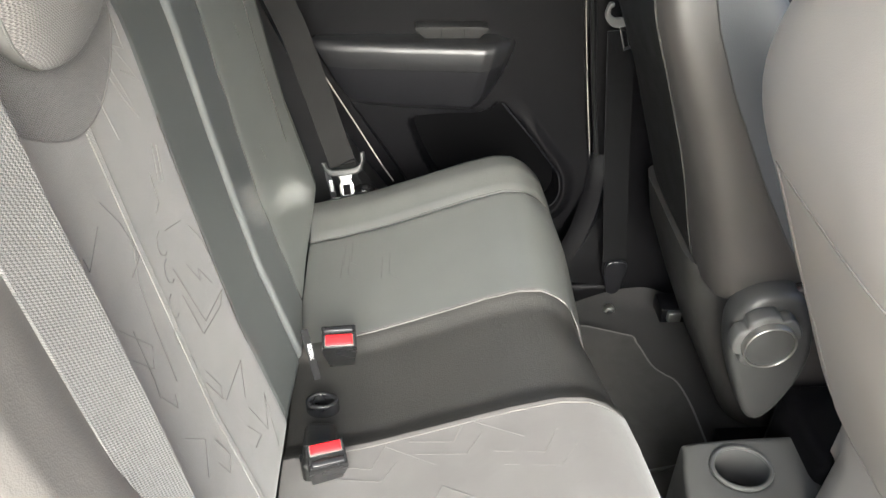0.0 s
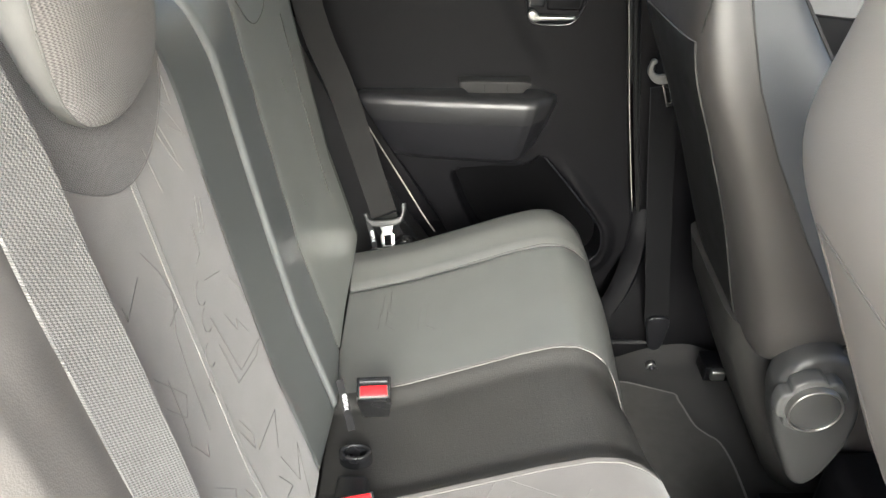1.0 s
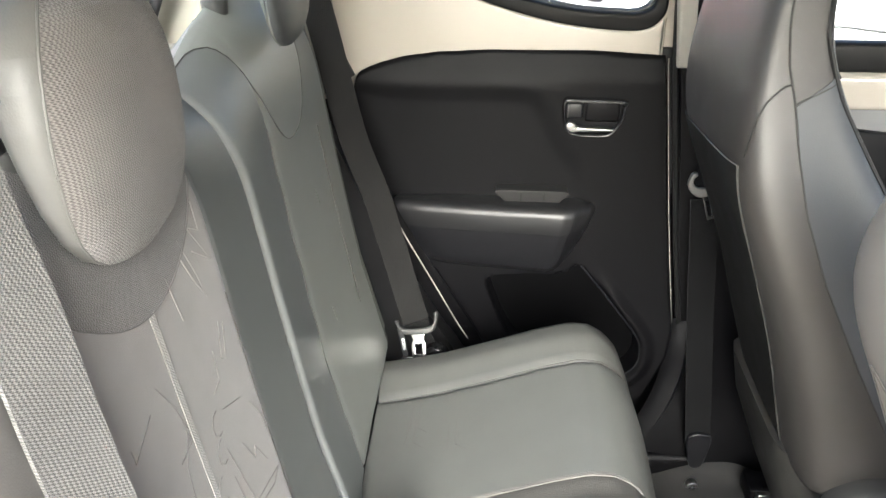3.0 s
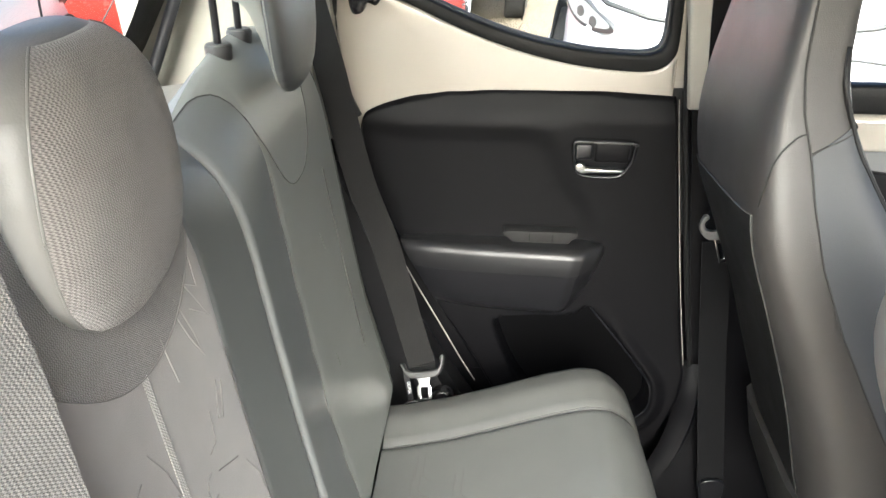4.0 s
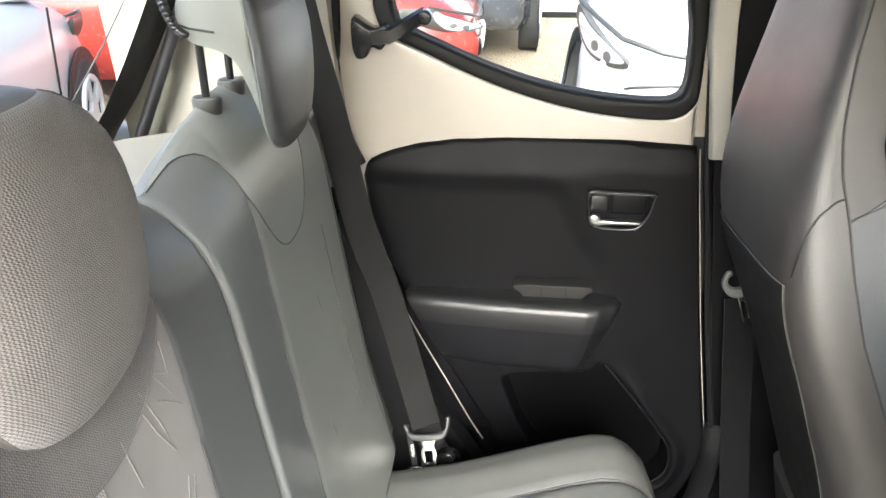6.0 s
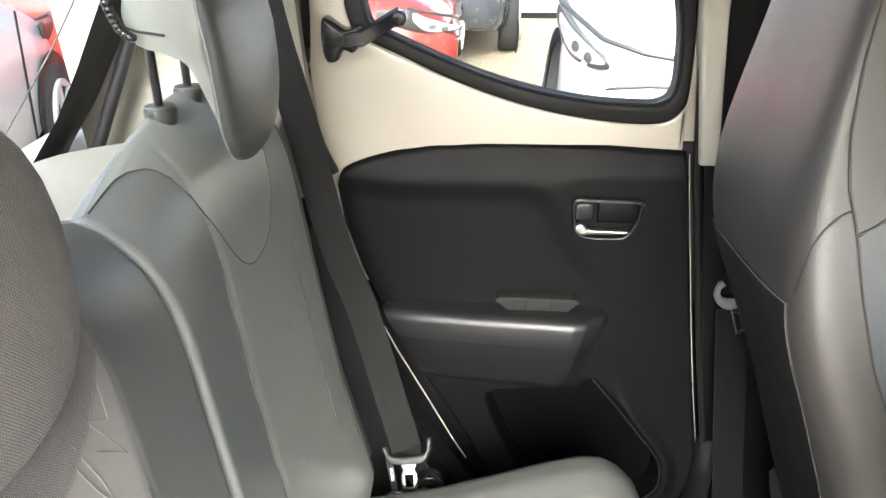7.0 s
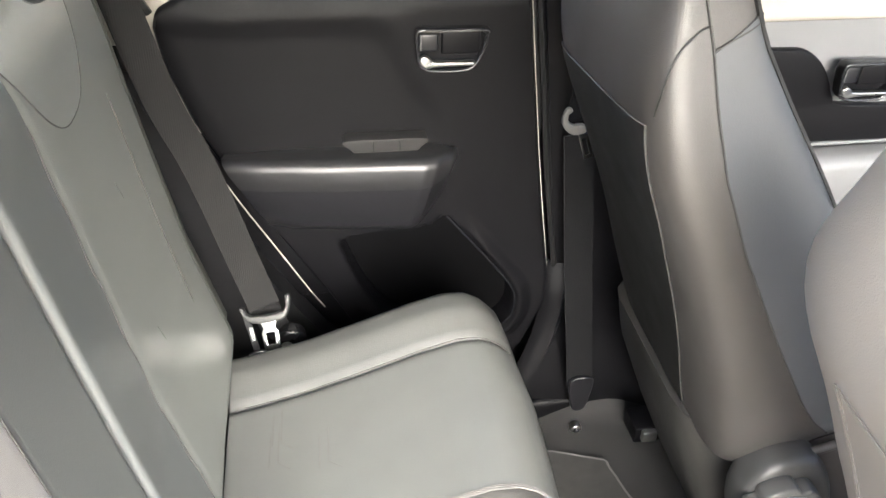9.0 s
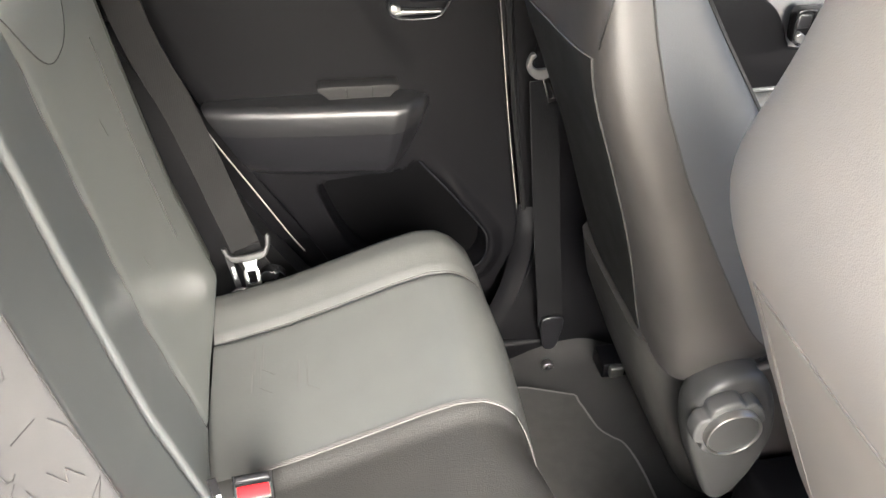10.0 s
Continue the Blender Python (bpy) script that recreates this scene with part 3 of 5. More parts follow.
def door_handle(parent, dx, dz):
    """Release handle: bezel, cup, chrome lever, lock slider."""
    go = Matrix.Translation((dx, 0, dz))
    b_out = flat([(0.298, 0.743), (0.33, 0.745), (0.393, 0.743), (0.397, 0.732), (0.393, 0.71), (0.378, 0.687), (0.36, 0.682), (0.318, 0.683), (0.302, 0.692), (0.298, 0.71)], 5)
    b_in = [(0.346 + (x - 0.346) * 0.88, 0.714 + (z - 0.714) * 0.84) for x, z in b_out]
    bezel = part("handle_bezel", turned(plate([b_out, b_in], 0.660, 0.682, 0.003), go), "plastic_gloss", parent, "glossy black handle surround")
    part("handle_cup", turned(plate([b_in], 0.680, 0.690, 0.001), go), "plastic", bezel)
    part("door_handle", turned(plate([flat([(0.3025, 0.704), (0.310, 0.708), (0.3175, 0.7035), (0.324, 0.6995), (0.374, 0.698), (0.377, 0.6955), (0.373, 0.693), (0.325, 0.692), (0.314, 0.690), (0.304, 0.6955)], 4)], 0.657, 0.668, 0.002), go), "chrome_satin", parent, "chrome door release lever")
    lock = part("lock_lever", turned(box(0.303, 0.329, 0.666, 0.682, 0.711, 0.737, 0.004), go), "plastic_soft", parent, "dark lock slider")
    part("lock_mark", turned(box(0.3035, 0.3055, 0.664, 0.668, 0.713, 0.735, 0.0005), go), "plastic_grey", lock)
    part("release_recess", turned(box(0.333, 0.388, 0.672, 0.684, 0.704, 0.738, 0.004), go), "plastic", bezel)


door_handle(door, -0.003, 0.0095)

# front door on the far side, beyond the front seat
fd = thing("wall_front_door", "pale grey far front door inside with black inset", "wall", kind="structure")
part("door_skin", plate([[(0.60, 0.05), (1.7, 0.05), (1.7, 0.80), (0.60, 0.83)]], 0.70, 0.73, 0.006), "plastic_pale", fd, "pale grey plastic door card")
part("sill_seal", box(0.58, 1.7, 0.69, 0.72, 0.795, 0.842, 0.008), "rubber", fd)
part("top_roll", box(0.60, 1.7, 0.685, 0.71, 0.735, 0.796, 0.012), "paint", fd, "cream painted window ledge")
part("dark_inset", plate([flat([(0.66, 0.696), (0.84, 0.694), (0.887, 0.690), (0.918, 0.670), (0.940, 0.640), (0.955, 0.612), (0.985, 0.598), (1.2, 0.585), (1.2, 0.535), (0.95, 0.534), (0.66, 0.540)], 4)], 0.688, 0.704, 0.004), "plastic", fd, "black plastic inset of the door")
part("inset_edge", box(0.66, 1.25, 0.686, 0.704, 0.528, 0.533, 0.002), "plastic_pale", fd, "pale edge below the inset")
part("armrest", box(0.66, 1.4, 0.64, 0.705, 0.42, 0.525, 0.02), "plastic_pale", fd, "pale grey armrest")
fw = part("pane", box(0.60, 1.6, 0.706, 0.709, 0.84, 1.2), "glass", fd)
fw.visible_shadow = False

door_handle(fd, 0.642, -0.066)

# pop-out window catch
catch = thing("window_catch", "black plastic pop-out window catch on cream paint", "catch")
part("base", plate([flat([(-0.047, 1.0), (-0.020, 0.985), (0.0, 0.99), (0.004, 0.975), (-0.008, 0.955), (-0.022, 0.958), (-0.030, 0.944), (-0.044, 0.943), (-0.05, 0.965)], 5)], 0.655, 0.69, 0.006), "plastic_gloss", catch)
part("arm", loft([[(x, y, z - 0.012), (x, y - 0.012, z - 0.008), (x, y - 0.012, z + 0.008), (x, y, z + 0.012)] for x, y, z in [(-0.02, 0.665, 0.972), (0.005, 0.66, 0.975), (0.03, 0.668, 0.99), (0.05, 0.685, 1.0)]]), "plastic_soft", catch)
part("knob", disc(0.052, 0.668, 0.69, 0.998, 0.010, 20, 0.003), "plastic_gloss", catch)


# ---- rear bench backrest ----
def back_x(z):
    return ramp(z, [0.30, 0.36, 0.40, 0.45, 0.5, 0.55, 0.6, 0.65, 0.75, 0.86, 0.885, 0.905, 0.92, 0.933, 0.945, 0.955, 0.963, 0.970, 0.975, 0.978], [0.05, 0.034, 0.023, 0.0115, 0.0, -0.012, -0.02, -0.028, -0.043, -0.058, -0.0625, -0.068, -0.0735, -0.0795, -0.0865, -0.094, -0.101, -0.108, -0.115, -0.122])


HALF = 0.2095
# per backrest, across its width: outer edge, insert edge, insert edge, outer edge, and the height of both bolsters
NEAR_BACK = (-0.275, -0.126, 0.108, HALF, 0.012, 0.0065)
FAR_BACK = (-HALF, -0.098, 0.182, 0.242, 0.009, -0.011)
SHAPE = [NEAR_BACK]


def back_top(yl):
    return 0.984 - 0.92 * min(abs(yl), 0.235) ** 2


def back_surf(yl, v, lift=0.0):
    e0, i0, i1, e1, h0, h1 = SHAPE[0]
    top = back_top(yl)
    z = 0.33 + (top - 0.33) * v
    x = back_x(0.33 + 0.648 * v)
    fade = min(1, 0.25 + (1 - v) * 12)
    low = 1 + 0.9 * (1 - step(z, 0.50, 0.86))
    for s, h, inner in (((i0 - yl) / (i0 - e0), h0, yl < 0 and SHAPE[0] is FAR_BACK), ((yl - i1) / (e1 - i1), h1, yl > 0 and SHAPE[0] is NEAR_BACK)):
        if s > 0 and inner:
            # towards the other backrest the bolster slopes evenly up to a narrow crest
            x += h * fade * min(1, s / 0.9) ** 1.2
            x -= 0.006 * step(s, 0.94, 1.0) + 0.05 * step(s, 0.985, 1.03)
        elif s > 0:
            x += h * (low if h > 0 else 1.0) * fade * (step(s, 0.0, 0.62) - 0.25 * step(s, 0.62, 0.95) * (h > 0))
            x -= 0.012 * step(s, 0.84, 0.99) + 0.05 * step(s, 0.965, 1.02)
    x -= 0.0016 * (1 - step(min(abs(yl - i0), abs(yl - i1)), 0.0, 0.004))
    x -= 0.0018 * (1 - step(abs(yl), 0.0, 0.11)) + 0.045 * (1 - step(z, 0.345, 0.398))
    return Vector((x + lift, yl, z))


def rear_back(yc, label):
    seat = thing("rear_seat_back", label, "car seat", (0, yc, 0), group="rear seats")
    at = Vector((0, yc, 0))
    SHAPE[0] = NEAR_BACK if yc < MID else FAR_BACK
    e0, i0, i1, e1, _, _ = SHAPE[0]

    def strip(u0, u1, nu, mat, name, text=""):
        part(name, grid(lambda u, v: at + back_surf(u, v), u0, u1, 0, 1, nu, 90, back=(-0.04, 0, -0.045)), mat, seat, text, sharp=60)

    # one slate leather; the bolster tones differ by painted shade
    strip(e0, i0, 44, "bolster_warm" if yc < MID else "bolster_dimmed", "bolster", "smooth slate leatherette bolster")
    strip(i1, e1, 44, "bolster_shaded" if yc < MID else "bolster_outer_shaded", "bolster", "smooth slate leatherette bolster")
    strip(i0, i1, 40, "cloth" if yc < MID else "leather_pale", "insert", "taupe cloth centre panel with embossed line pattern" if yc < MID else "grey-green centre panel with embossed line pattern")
    # the U-shaped bib that runs up and over the top
    b0, b1 = (-0.124, 0.112) if yc < MID else (-0.2, 0.2)

    def bib_foot(u):
        if yc < MID:
            z = 0.851 + 0.060 * abs((u - (b0 + b1) / 2) / ((b1 - b0) / 2)) ** 2
            return (z - 0.33) / (back_top(u) - 0.33)
        if abs(u) < 0.105:
            return (0.822 + 0.105 * (abs(u) / 0.105) ** 2.6 - 0.33) / (back_top(u) - 0.33)
        return ramp(abs(u), [0.105, 0.109, 0.116, 0.127, 0.142, 0.158, 0.2], [0.917, 0.945, 0.966, 0.980, 0.990, 0.9955, 0.9990])

    def bib(u, v):
        vv = bib_foot(u)
        return at + back_surf(u, vv + (1.0 - vv) * v, 0.0005)

    part("bib", grid(bib, b0, b1, 0, 1, 96, 40, back=(-0.002, 0, -0.0015)), "mesh_cloth" if yc < MID else "leather", seat, "shield-shaped bib below the headrest", sharp=60)

    if yc > MID:
        part("shoulder_seam", tube([at + back_surf(-0.104 + 0.002 * math.sin(k), 0.03 + 0.80 * k / 40, 0.0004) for k in range(41)], 0.0006), "thread_dark", seat)
    part("bib_seam", tube([bib(b0 + (b1 - b0) * i / 50, 0.0) for i in range(51)], 0.0007), "thread_tone" if yc < MID else "thread_dark", seat)
    part("back_shell", loft([[at + Vector((back_x(z) - 0.078, y, z)) for y in (e0 + 0.01, e1 - 0.01)] + [at + Vector((back_x(z) - 0.105, y, z)) for y in (e1 - 0.02, e0 + 0.02)] for z in np.linspace(0.33, 0.85, 14)]), "plastic", seat, "black carpeted rear side of the backrest")
    # braided ladder and stitched line pattern
    if yc < MID:
        part("braid", grid(lambda u, v: at + back_surf(u + 0.006 * math.sin(v * 3), v, 0.0008), -0.032, -0.024, 0.02, 0.80, 2, 60, back=(-0.004, 0, 0)), "ladder_bright", seat, "braided line down the cloth")
    def thread(pts, r=0.0005, mat="thread_tone"):
        part("stitching", tube([at + back_surf(a, b, 0.0002) for a, b in pts], r, 5), mat, seat)

    if yc < MID:
        # embossed figures: tick, zigzag, arrow, open square, triangle, small hooks
        thread([(-0.069, 0.725), (-0.104, 0.712), (-0.104, 0.73)])
        thread([(-0.052, 0.737), (-0.036, 0.691), (-0.029, 0.652), (-0.048, 0.617), (-0.054, 0.565), (-0.06, 0.472)])
        thread([(0.018, 0.556), (0.037, 0.437), (0.100, 0.42), (0.08, 0.41), (0.023, 0.432), (0.015, 0.514)])
        thread([(0.033, 0.602), (0.069, 0.581)])
        thread([(0.082, 0.56), (0.098, 0.52), (0.1, 0.49)])
        thread([(-0.104, 0.63), (-0.071, 0.552), (-0.084, 0.535), (-0.105, 0.585)])
        thread([(0.009, 0.319), (0.071, 0.307), (0.043, 0.266)])
        thread([(-0.053, 0.633), (-0.028, 0.633), (-0.032, 0.655)])
        thread([(0.047, 0.677), (0.043, 0.637), (0.028, 0.632)])
        thread([(-0.087, 0.601), (-0.091, 0.527), (-0.095, 0.504)])
        thread([(-0.016, 0.449), (-0.02, 0.383)])
        thread([(-0.09, 0.42), (-0.06, 0.36), (-0.085, 0.33)])
        thread([(0.04, 0.25), (0.055, 0.17), (0.085, 0.21), (0.06, 0.12)])
        thread([(-0.07, 0.24), (-0.05, 0.15), (-0.075, 0.16)])
        thread([(0.072, 0.70), (0.058, 0.655), (0.066, 0.648), (0.080, 0.692)])
        thread([(0.046, 0.53), (0.060, 0.485), (0.066, 0.50), (0.082, 0.455)])
        thread([(-0.004, 0.40), (0.012, 0.345), (0.004, 0.33), (-0.012, 0.39)])
        thread([(-0.092, 0.50), (-0.078, 0.455), (-0.072, 0.47)])
        thread([(0.020, 0.24), (0.036, 0.19), (0.014, 0.20)])
        thread([(-0.045, 0.33), (-0.036, 0.28), (-0.052, 0.27), (-0.060, 0.31)])
        for y, v in ((0.017, 0.598), (0.010, 0.562), (-0.008, 0.526), (-0.021, 0.497)):
            thread([(y + 0.010 * math.cos(a), v + 0.017 * math.sin(a)) for a in (1.2, 2.0, 2.8, 3.6, 4.4, 5.0)])
    else:
        thread([(0.03, 0.62), (0.036, 0.585)], 0.0004, "thread_dark")
        thread([(-0.02, 0.40), (-0.014, 0.365)], 0.0004, "thread_dark")
    if yc < MID:
        thread([(0.09, 0.861), (0.087, 0.823), (0.067, 0.838), (0.094, 0.777), (0.065, 0.807)], 0.0006, "thread_mid")
        thread([(0.046, 0.835), (0.06, 0.78), (0.066, 0.743), (0.053, 0.776), (0.042, 0.814)], 0.0006, "thread_mid")
        thread([(0.011, 0.813), (0.014, 0.784), (0.018, 0.75)], 0.0006, "thread_mid")
    if yc < MID:
        thread([(i0 + 0.004, v) for v in np.linspace(0.05, 0.93, 40)], 0.0009, "thread")
    thread([(0.104, 0.72), (0.106, 0.5), (0.107, 0.3), (0.106, 0.05)], 0.0008, "thread_dark")
    # headrest guides
    for yl in (-0.044, 0.030):
        def oval(r, z):
            return [at + Vector((-0.117 + r * 0.9 * math.cos(a), yl + r * 1.2 * math.sin(a), z - 0.10 * r * math.sin(a))) for a in np.linspace(0, 2 * math.pi, 24, endpoint=False)]
        collar = part("guide_collar", loft([oval(r, z) for r, z in ((0.0140, 0.966), (0.0150, 0.979), (0.0155, 0.983), (0.0145, 0.985))]), "plastic_mid", seat, "grey plastic headrest guide")
        part("guide_top", loft([oval(r, z) for r, z in ((0.0140, 0.984), (0.0138, 0.9865), (0.0125, 0.987))]), "plastic_grey", collar, "grey top of the guide")
    return seat


NEAR, FAR = MID - 0.21, MID + 0.21
solo("seat_gap_filler", loft([[Vector((back_x(z) - 0.052, MID - 0.02, z)), Vector((back_x(z) - 0.052, MID + 0.02, z)), Vector((back_x(z) - 0.14, MID + 0.02, z)), Vector((back_x(z) - 0.14, MID - 0.02, z))] for z in (0.33, 0.45, 0.6, 0.75, 0.86, 0.90, 0.918)]), "leather_dark", "black filler strip between the two backrests", "seat filler")
rear_back(NEAR, "slate leatherette rear backrest with taupe cloth centre, behind the grey belt")
rear_back(FAR, "slate leatherette rear backrest with taupe cloth centre, beside the closed door")


# height, half width, rear, front
HEAD_EGG = [
    (0.889, 0.016, -0.066, -0.056), (0.892, 0.034, -0.069, -0.053), (0.899, 0.053, -0.073, -0.050), (0.911, 0.069, -0.077, -0.048), (0.928, 0.081, -0.081, -0.047), (0.950, 0.087, -0.087, -0.046), (0.976, 0.089, -0.094, -0.046), (1.0, 0.088, -0.101, -0.046),
    (1.022, 0.084, -0.108, -0.047), (1.04, 0.077, -0.114, -0.049), (1.055, 0.066, -0.116, -0.053), (1.067, 0.050, -0.112, -0.061), (1.075, 0.028, -0.100, -0.073)]
HEAD_EGG = [(0.906 + (z - 0.889) * 0.96, w, r, f) for z, w, r, f in HEAD_EGG]


def head_point(shape, a, z, yc, out=0.0):
    """A point of the headrest's skin at a height; a turns from its front."""
    cols = list(zip(*shape))
    w, x0, x1 = (ramp(z, cols[0], cols[k]) for k in (1, 2, 3))
    c, s = math.cos(a), math.sin(a)
    return Vector(((x0 + x1) / 2 + ((x1 - x0) / 2 + out) * math.copysign(abs(c) ** 0.75, c), yc + (w + out * 0.5) * math.copysign(abs(s) ** 0.75, s), z))


def headrest(yc, shape, stems, label):
    hr = thing("headrest", label, "headrest", (0, yc, 0), group="rear headrests")
    low, high = shape[0][0], shape[-1][0]
    zs = sorted(set([q[0] for q in shape] + list(np.linspace(low + 0.004, high - 0.004, 30))))
    part("cover", loft([[head_point(shape, 2 * math.pi * k / 48, z, yc) for k in range(48)] for z in zs]), "cover_taupe", hr, "slate leatherette headrest cover", sharp=75)
    part("cover_seam", tube([head_point(shape, -1.62 - 0.9 * k / 10, 1.031, yc, 0.001) for k in range(11)], 0.0009), "thread_dark", hr)

    def face(u, v):
        """The padded front, u from side to side, v from its foot to its crown."""
        z = low + 0.002 + (high - low - 0.006) * v
        pad = 0.001 + 0.011 * (1 - abs(u) ** 2.2) * math.sin(math.pi * min(0.98, max(0.02, v))) ** 0.5
        return head_point(shape, u * (1.42 - 0.42 * v), z, yc, pad)

    part("front_panel", grid(face, -1, 1, 0, 1, 44, 60, back=(-0.004, 0, 0)), "mesh_cloth", hr, "padded headrest front panel", sharp=75)
    for e in (-1, 1):
        part("piping", tube([face(e, k / 50) for k in range(51)], 0.0009, 6), "cover_taupe", hr)
    for y in stems:
        part("stem", tube([(-0.117, y, 0.955), (-0.110, y - 0.026, 1.045)], 0.0048, 12), "plastic_soft", hr, "dark steel headrest stem")


headrest(NEAR - 0.012, HEAD_EGG, (NEAR - 0.048, NEAR + 0.030), "leatherette headrest with dotted mesh front on steel stems")


def slab(profile, widths, yc, inset, n=30):
    """A cushion: a side profile drawn across the car, its sides rounded off. widths: heights and half widths."""
    line = [(p.x, p.y) for p in smooth([(x, z, 0) for x, z in profile], 5, True)]
    mx, mz = sum(p[0] for p in line) / len(line), sum(p[1] for p in line) / len(line)
    secs = []
    for k in range(n + 1):
        t = math.sin((k / n - 0.5) * math.pi)
        d = inset * (1 - max(0.0, 1 - abs(t) ** 7) ** 0.5)
        ring = []
        for x, z in line:
            far = math.hypot(mx - x, mz - z)
            ring.append(Vector((x + (mx - x) / far * min(d, far * 0.8), yc + t * ramp(z, *widths), z + (mz - z) / far * min(d, far * 0.8))))
        secs.append(ring)
    return loft(secs)


# height, half width, rear, front
HEAD_PAD = [
    (0.930, 0.012, -0.051, -0.047), (0.932, 0.030, -0.054, -0.044), (0.936, 0.046, -0.057, -0.041), (0.943, 0.060, -0.059, -0.039), (0.953, 0.072, -0.060, -0.037), (0.968, 0.081, -0.061, -0.036), (0.985, 0.086, -0.062, -0.035),
    (1.01, 0.089, -0.063, -0.035), (1.04, 0.090, -0.065, -0.037), (1.07, 0.088, -0.069, -0.043), (1.09, 0.083, -0.070, -0.051), (1.098, 0.070, -0.067, -0.057)]


def padded_headrest(yc, label):
    hr = thing("headrest", label, "headrest", (0, yc, 0), group="rear headrests")
    cover = [(-0.122, 1.056), (-0.115, 1.048), (-0.098, 1.045), (-0.080, 1.043), (-0.071, 1.036), (-0.066, 1.018), (-0.061, 0.985), (-0.058, 0.965), (-0.057, 0.950), (-0.053, 0.950), (-0.052, 1.0), (-0.054, 1.06), (-0.066, 1.098), (-0.095, 1.112), (-0.118, 1.10), (-0.127, 1.075)]
    part("cover", slab(cover, ([0.93, 0.95, 1.0, 1.05, 1.11], [0.036, 0.058, 0.076, 0.090, 0.082]), yc, 0.010), "leather", hr, "slate leatherette headrest cover", sharp=75)
    part("cover_seam", tube([(x, yc - 0.0885, z) for x, z in ((-0.120, 1.0605), (-0.110, 1.0575), (-0.098, 1.056), (-0.088, 1.0545))], 0.0011), "leather_dark", hr, "dark seam above the underside")
    zs = sorted(set([q[0] for q in HEAD_PAD] + list(np.linspace(0.934, 1.094, 36))))
    part("front_panel", loft([[head_point(HEAD_PAD, 2 * math.pi * k / 56, z, yc) for k in range(56)] for z in zs]), "leather_blue", hr, "padded headrest front panel", sharp=75)
    for e in (-1, 1):
        part("piping", tube([head_point(HEAD_PAD, e * 1.72, z, yc, 0.0004) for z in np.linspace(0.936, 1.09, 40)], 0.0009, 6), "leather", hr, "pale seam round the front panel")
    for y in (FAR - 0.044, FAR + 0.030):
        part("stem", tube([(-0.117, y, 0.965), (-0.112, y - 0.018, 1.055)], 0.0040, 12), "plastic_soft", hr, "dark steel headrest stem")
    beads = smooth([(-0.129, yc - 0.098, 1.112), (-0.128, yc - 0.100, 1.088), (-0.124, yc - 0.100, 1.072), (-0.119, yc - 0.098, 1.060), (-0.112, yc - 0.097, 1.054)], 3)
    cord = part("cord", tube(beads, 0.0022), "plastic_gloss", hr, "black knotted cord at the headrest")
    for p in beads[::2] + beads[1::2]:
        bm = bmesh.new()
        bmesh.ops.create_uvsphere(bm, u_segments=10, v_segments=7, radius=0.0046)
        part("bead", turned(bm, Matrix.Translation(p) @ Matrix.Diagonal((1, 1, 0.8, 1))), "plastic_gloss", cord)


padded_headrest(FAR + 0.005, "leatherette headrest with padded front and black beaded cord")


# ---- rear bench cushion ----
def cushion_z(x, y):
    base = ramp(x, [0.02, 0.06, 0.12, 0.19, 0.265, 0.31, 0.338, 0.360, 0.378, 0.388], [0.368, 0.376, 0.392, 0.417, 0.445, 0.458, 0.457, 0.445, 0.425, 0.40])
    return base


def cush_relief(y):
    far = 0.021 * step(y, 0.380, 0.428) - 0.070 * step(y, 0.445, 0.515) - 0.008 * (1 - step(abs(y - 0.381), 0.0, 0.010))
    near = 0.012 * (1 - step(y, -0.24, -0.20)) - 0.055 * (1 - step(y, -0.315, -0.25))
    mid = -0.012 * step(y, -0.04, -0.005) * (1 - step(y, 0.118, 0.147))
    return far + near + mid


def cush_front(y):
    return ramp(y, [-0.315, -0.24, -0.06, 0.0, 0.054, 0.10, 0.15, 0.24, 0.31, 0.38, 0.44, 0.515], [0.432, 0.442, 0.423, 0.411, 0.401, 0.390, 0.388, 0.394, 0.398, 0.394, 0.386, 0.370])


def cushion(u, v, lift=0.0):
    """u: across the car; v: from the backrest over the front edge and down."""
    y = u
    grow = cush_front(y) - 0.388
    if v <= 1:
        x = 0.02 + 0.368 * v
        return Vector((x + grow * v * v, y, cushion_z(x, y) + cush_relief(y) * (1 - 0.35 * v * v) + lift))
    k = v - 1
    return Vector((0.388 + grow + 0.065 * k ** 0.9 + lift, y, 0.40 + cush_relief(y) * 0.65 - 0.24 * k))


bench = thing("rear_bench_cushion", "slate and taupe rear bench cushion with darker middle section", "seat cushion")


def bench_part(name, y0, y1, mat, text, nu):
    bm = grid(lambda u, v: cushion(u, v), y0, y1, 0, 2, nu, 72, back=(0, 0, -0.05))
    part(name, bm, mat, bench, text, sharp=60)


# panel and bolster tones hold painted light and shade
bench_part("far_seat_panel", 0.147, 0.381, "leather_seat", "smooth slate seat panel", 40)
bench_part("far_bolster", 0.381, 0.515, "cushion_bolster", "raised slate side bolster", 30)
bench_part("middle_panel", -0.040, 0.147, "leather_mid", "black leatherette middle panel", 40)
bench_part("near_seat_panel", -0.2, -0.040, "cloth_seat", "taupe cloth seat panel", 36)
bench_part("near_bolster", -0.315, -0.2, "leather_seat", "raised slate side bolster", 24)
part("bench_base", box(0.02, 0.40, -0.30, 0.50, 0.06, 0.35, 0.02), "carpet", bench)
part("welt_braid", grid(lambda u, v: cushion(u, v, 0.0012), 0.144, 0.1495, 0.16, 1.0, 2, 40, back=(0, 0, -0.003)), "ladder", bench, "pale braided seam")
part("welt", tube([cushion(0.147, v, 0.0006) for v in np.linspace(0.95, 1.9, 24)], 0.0007), "thread_mid", bench)
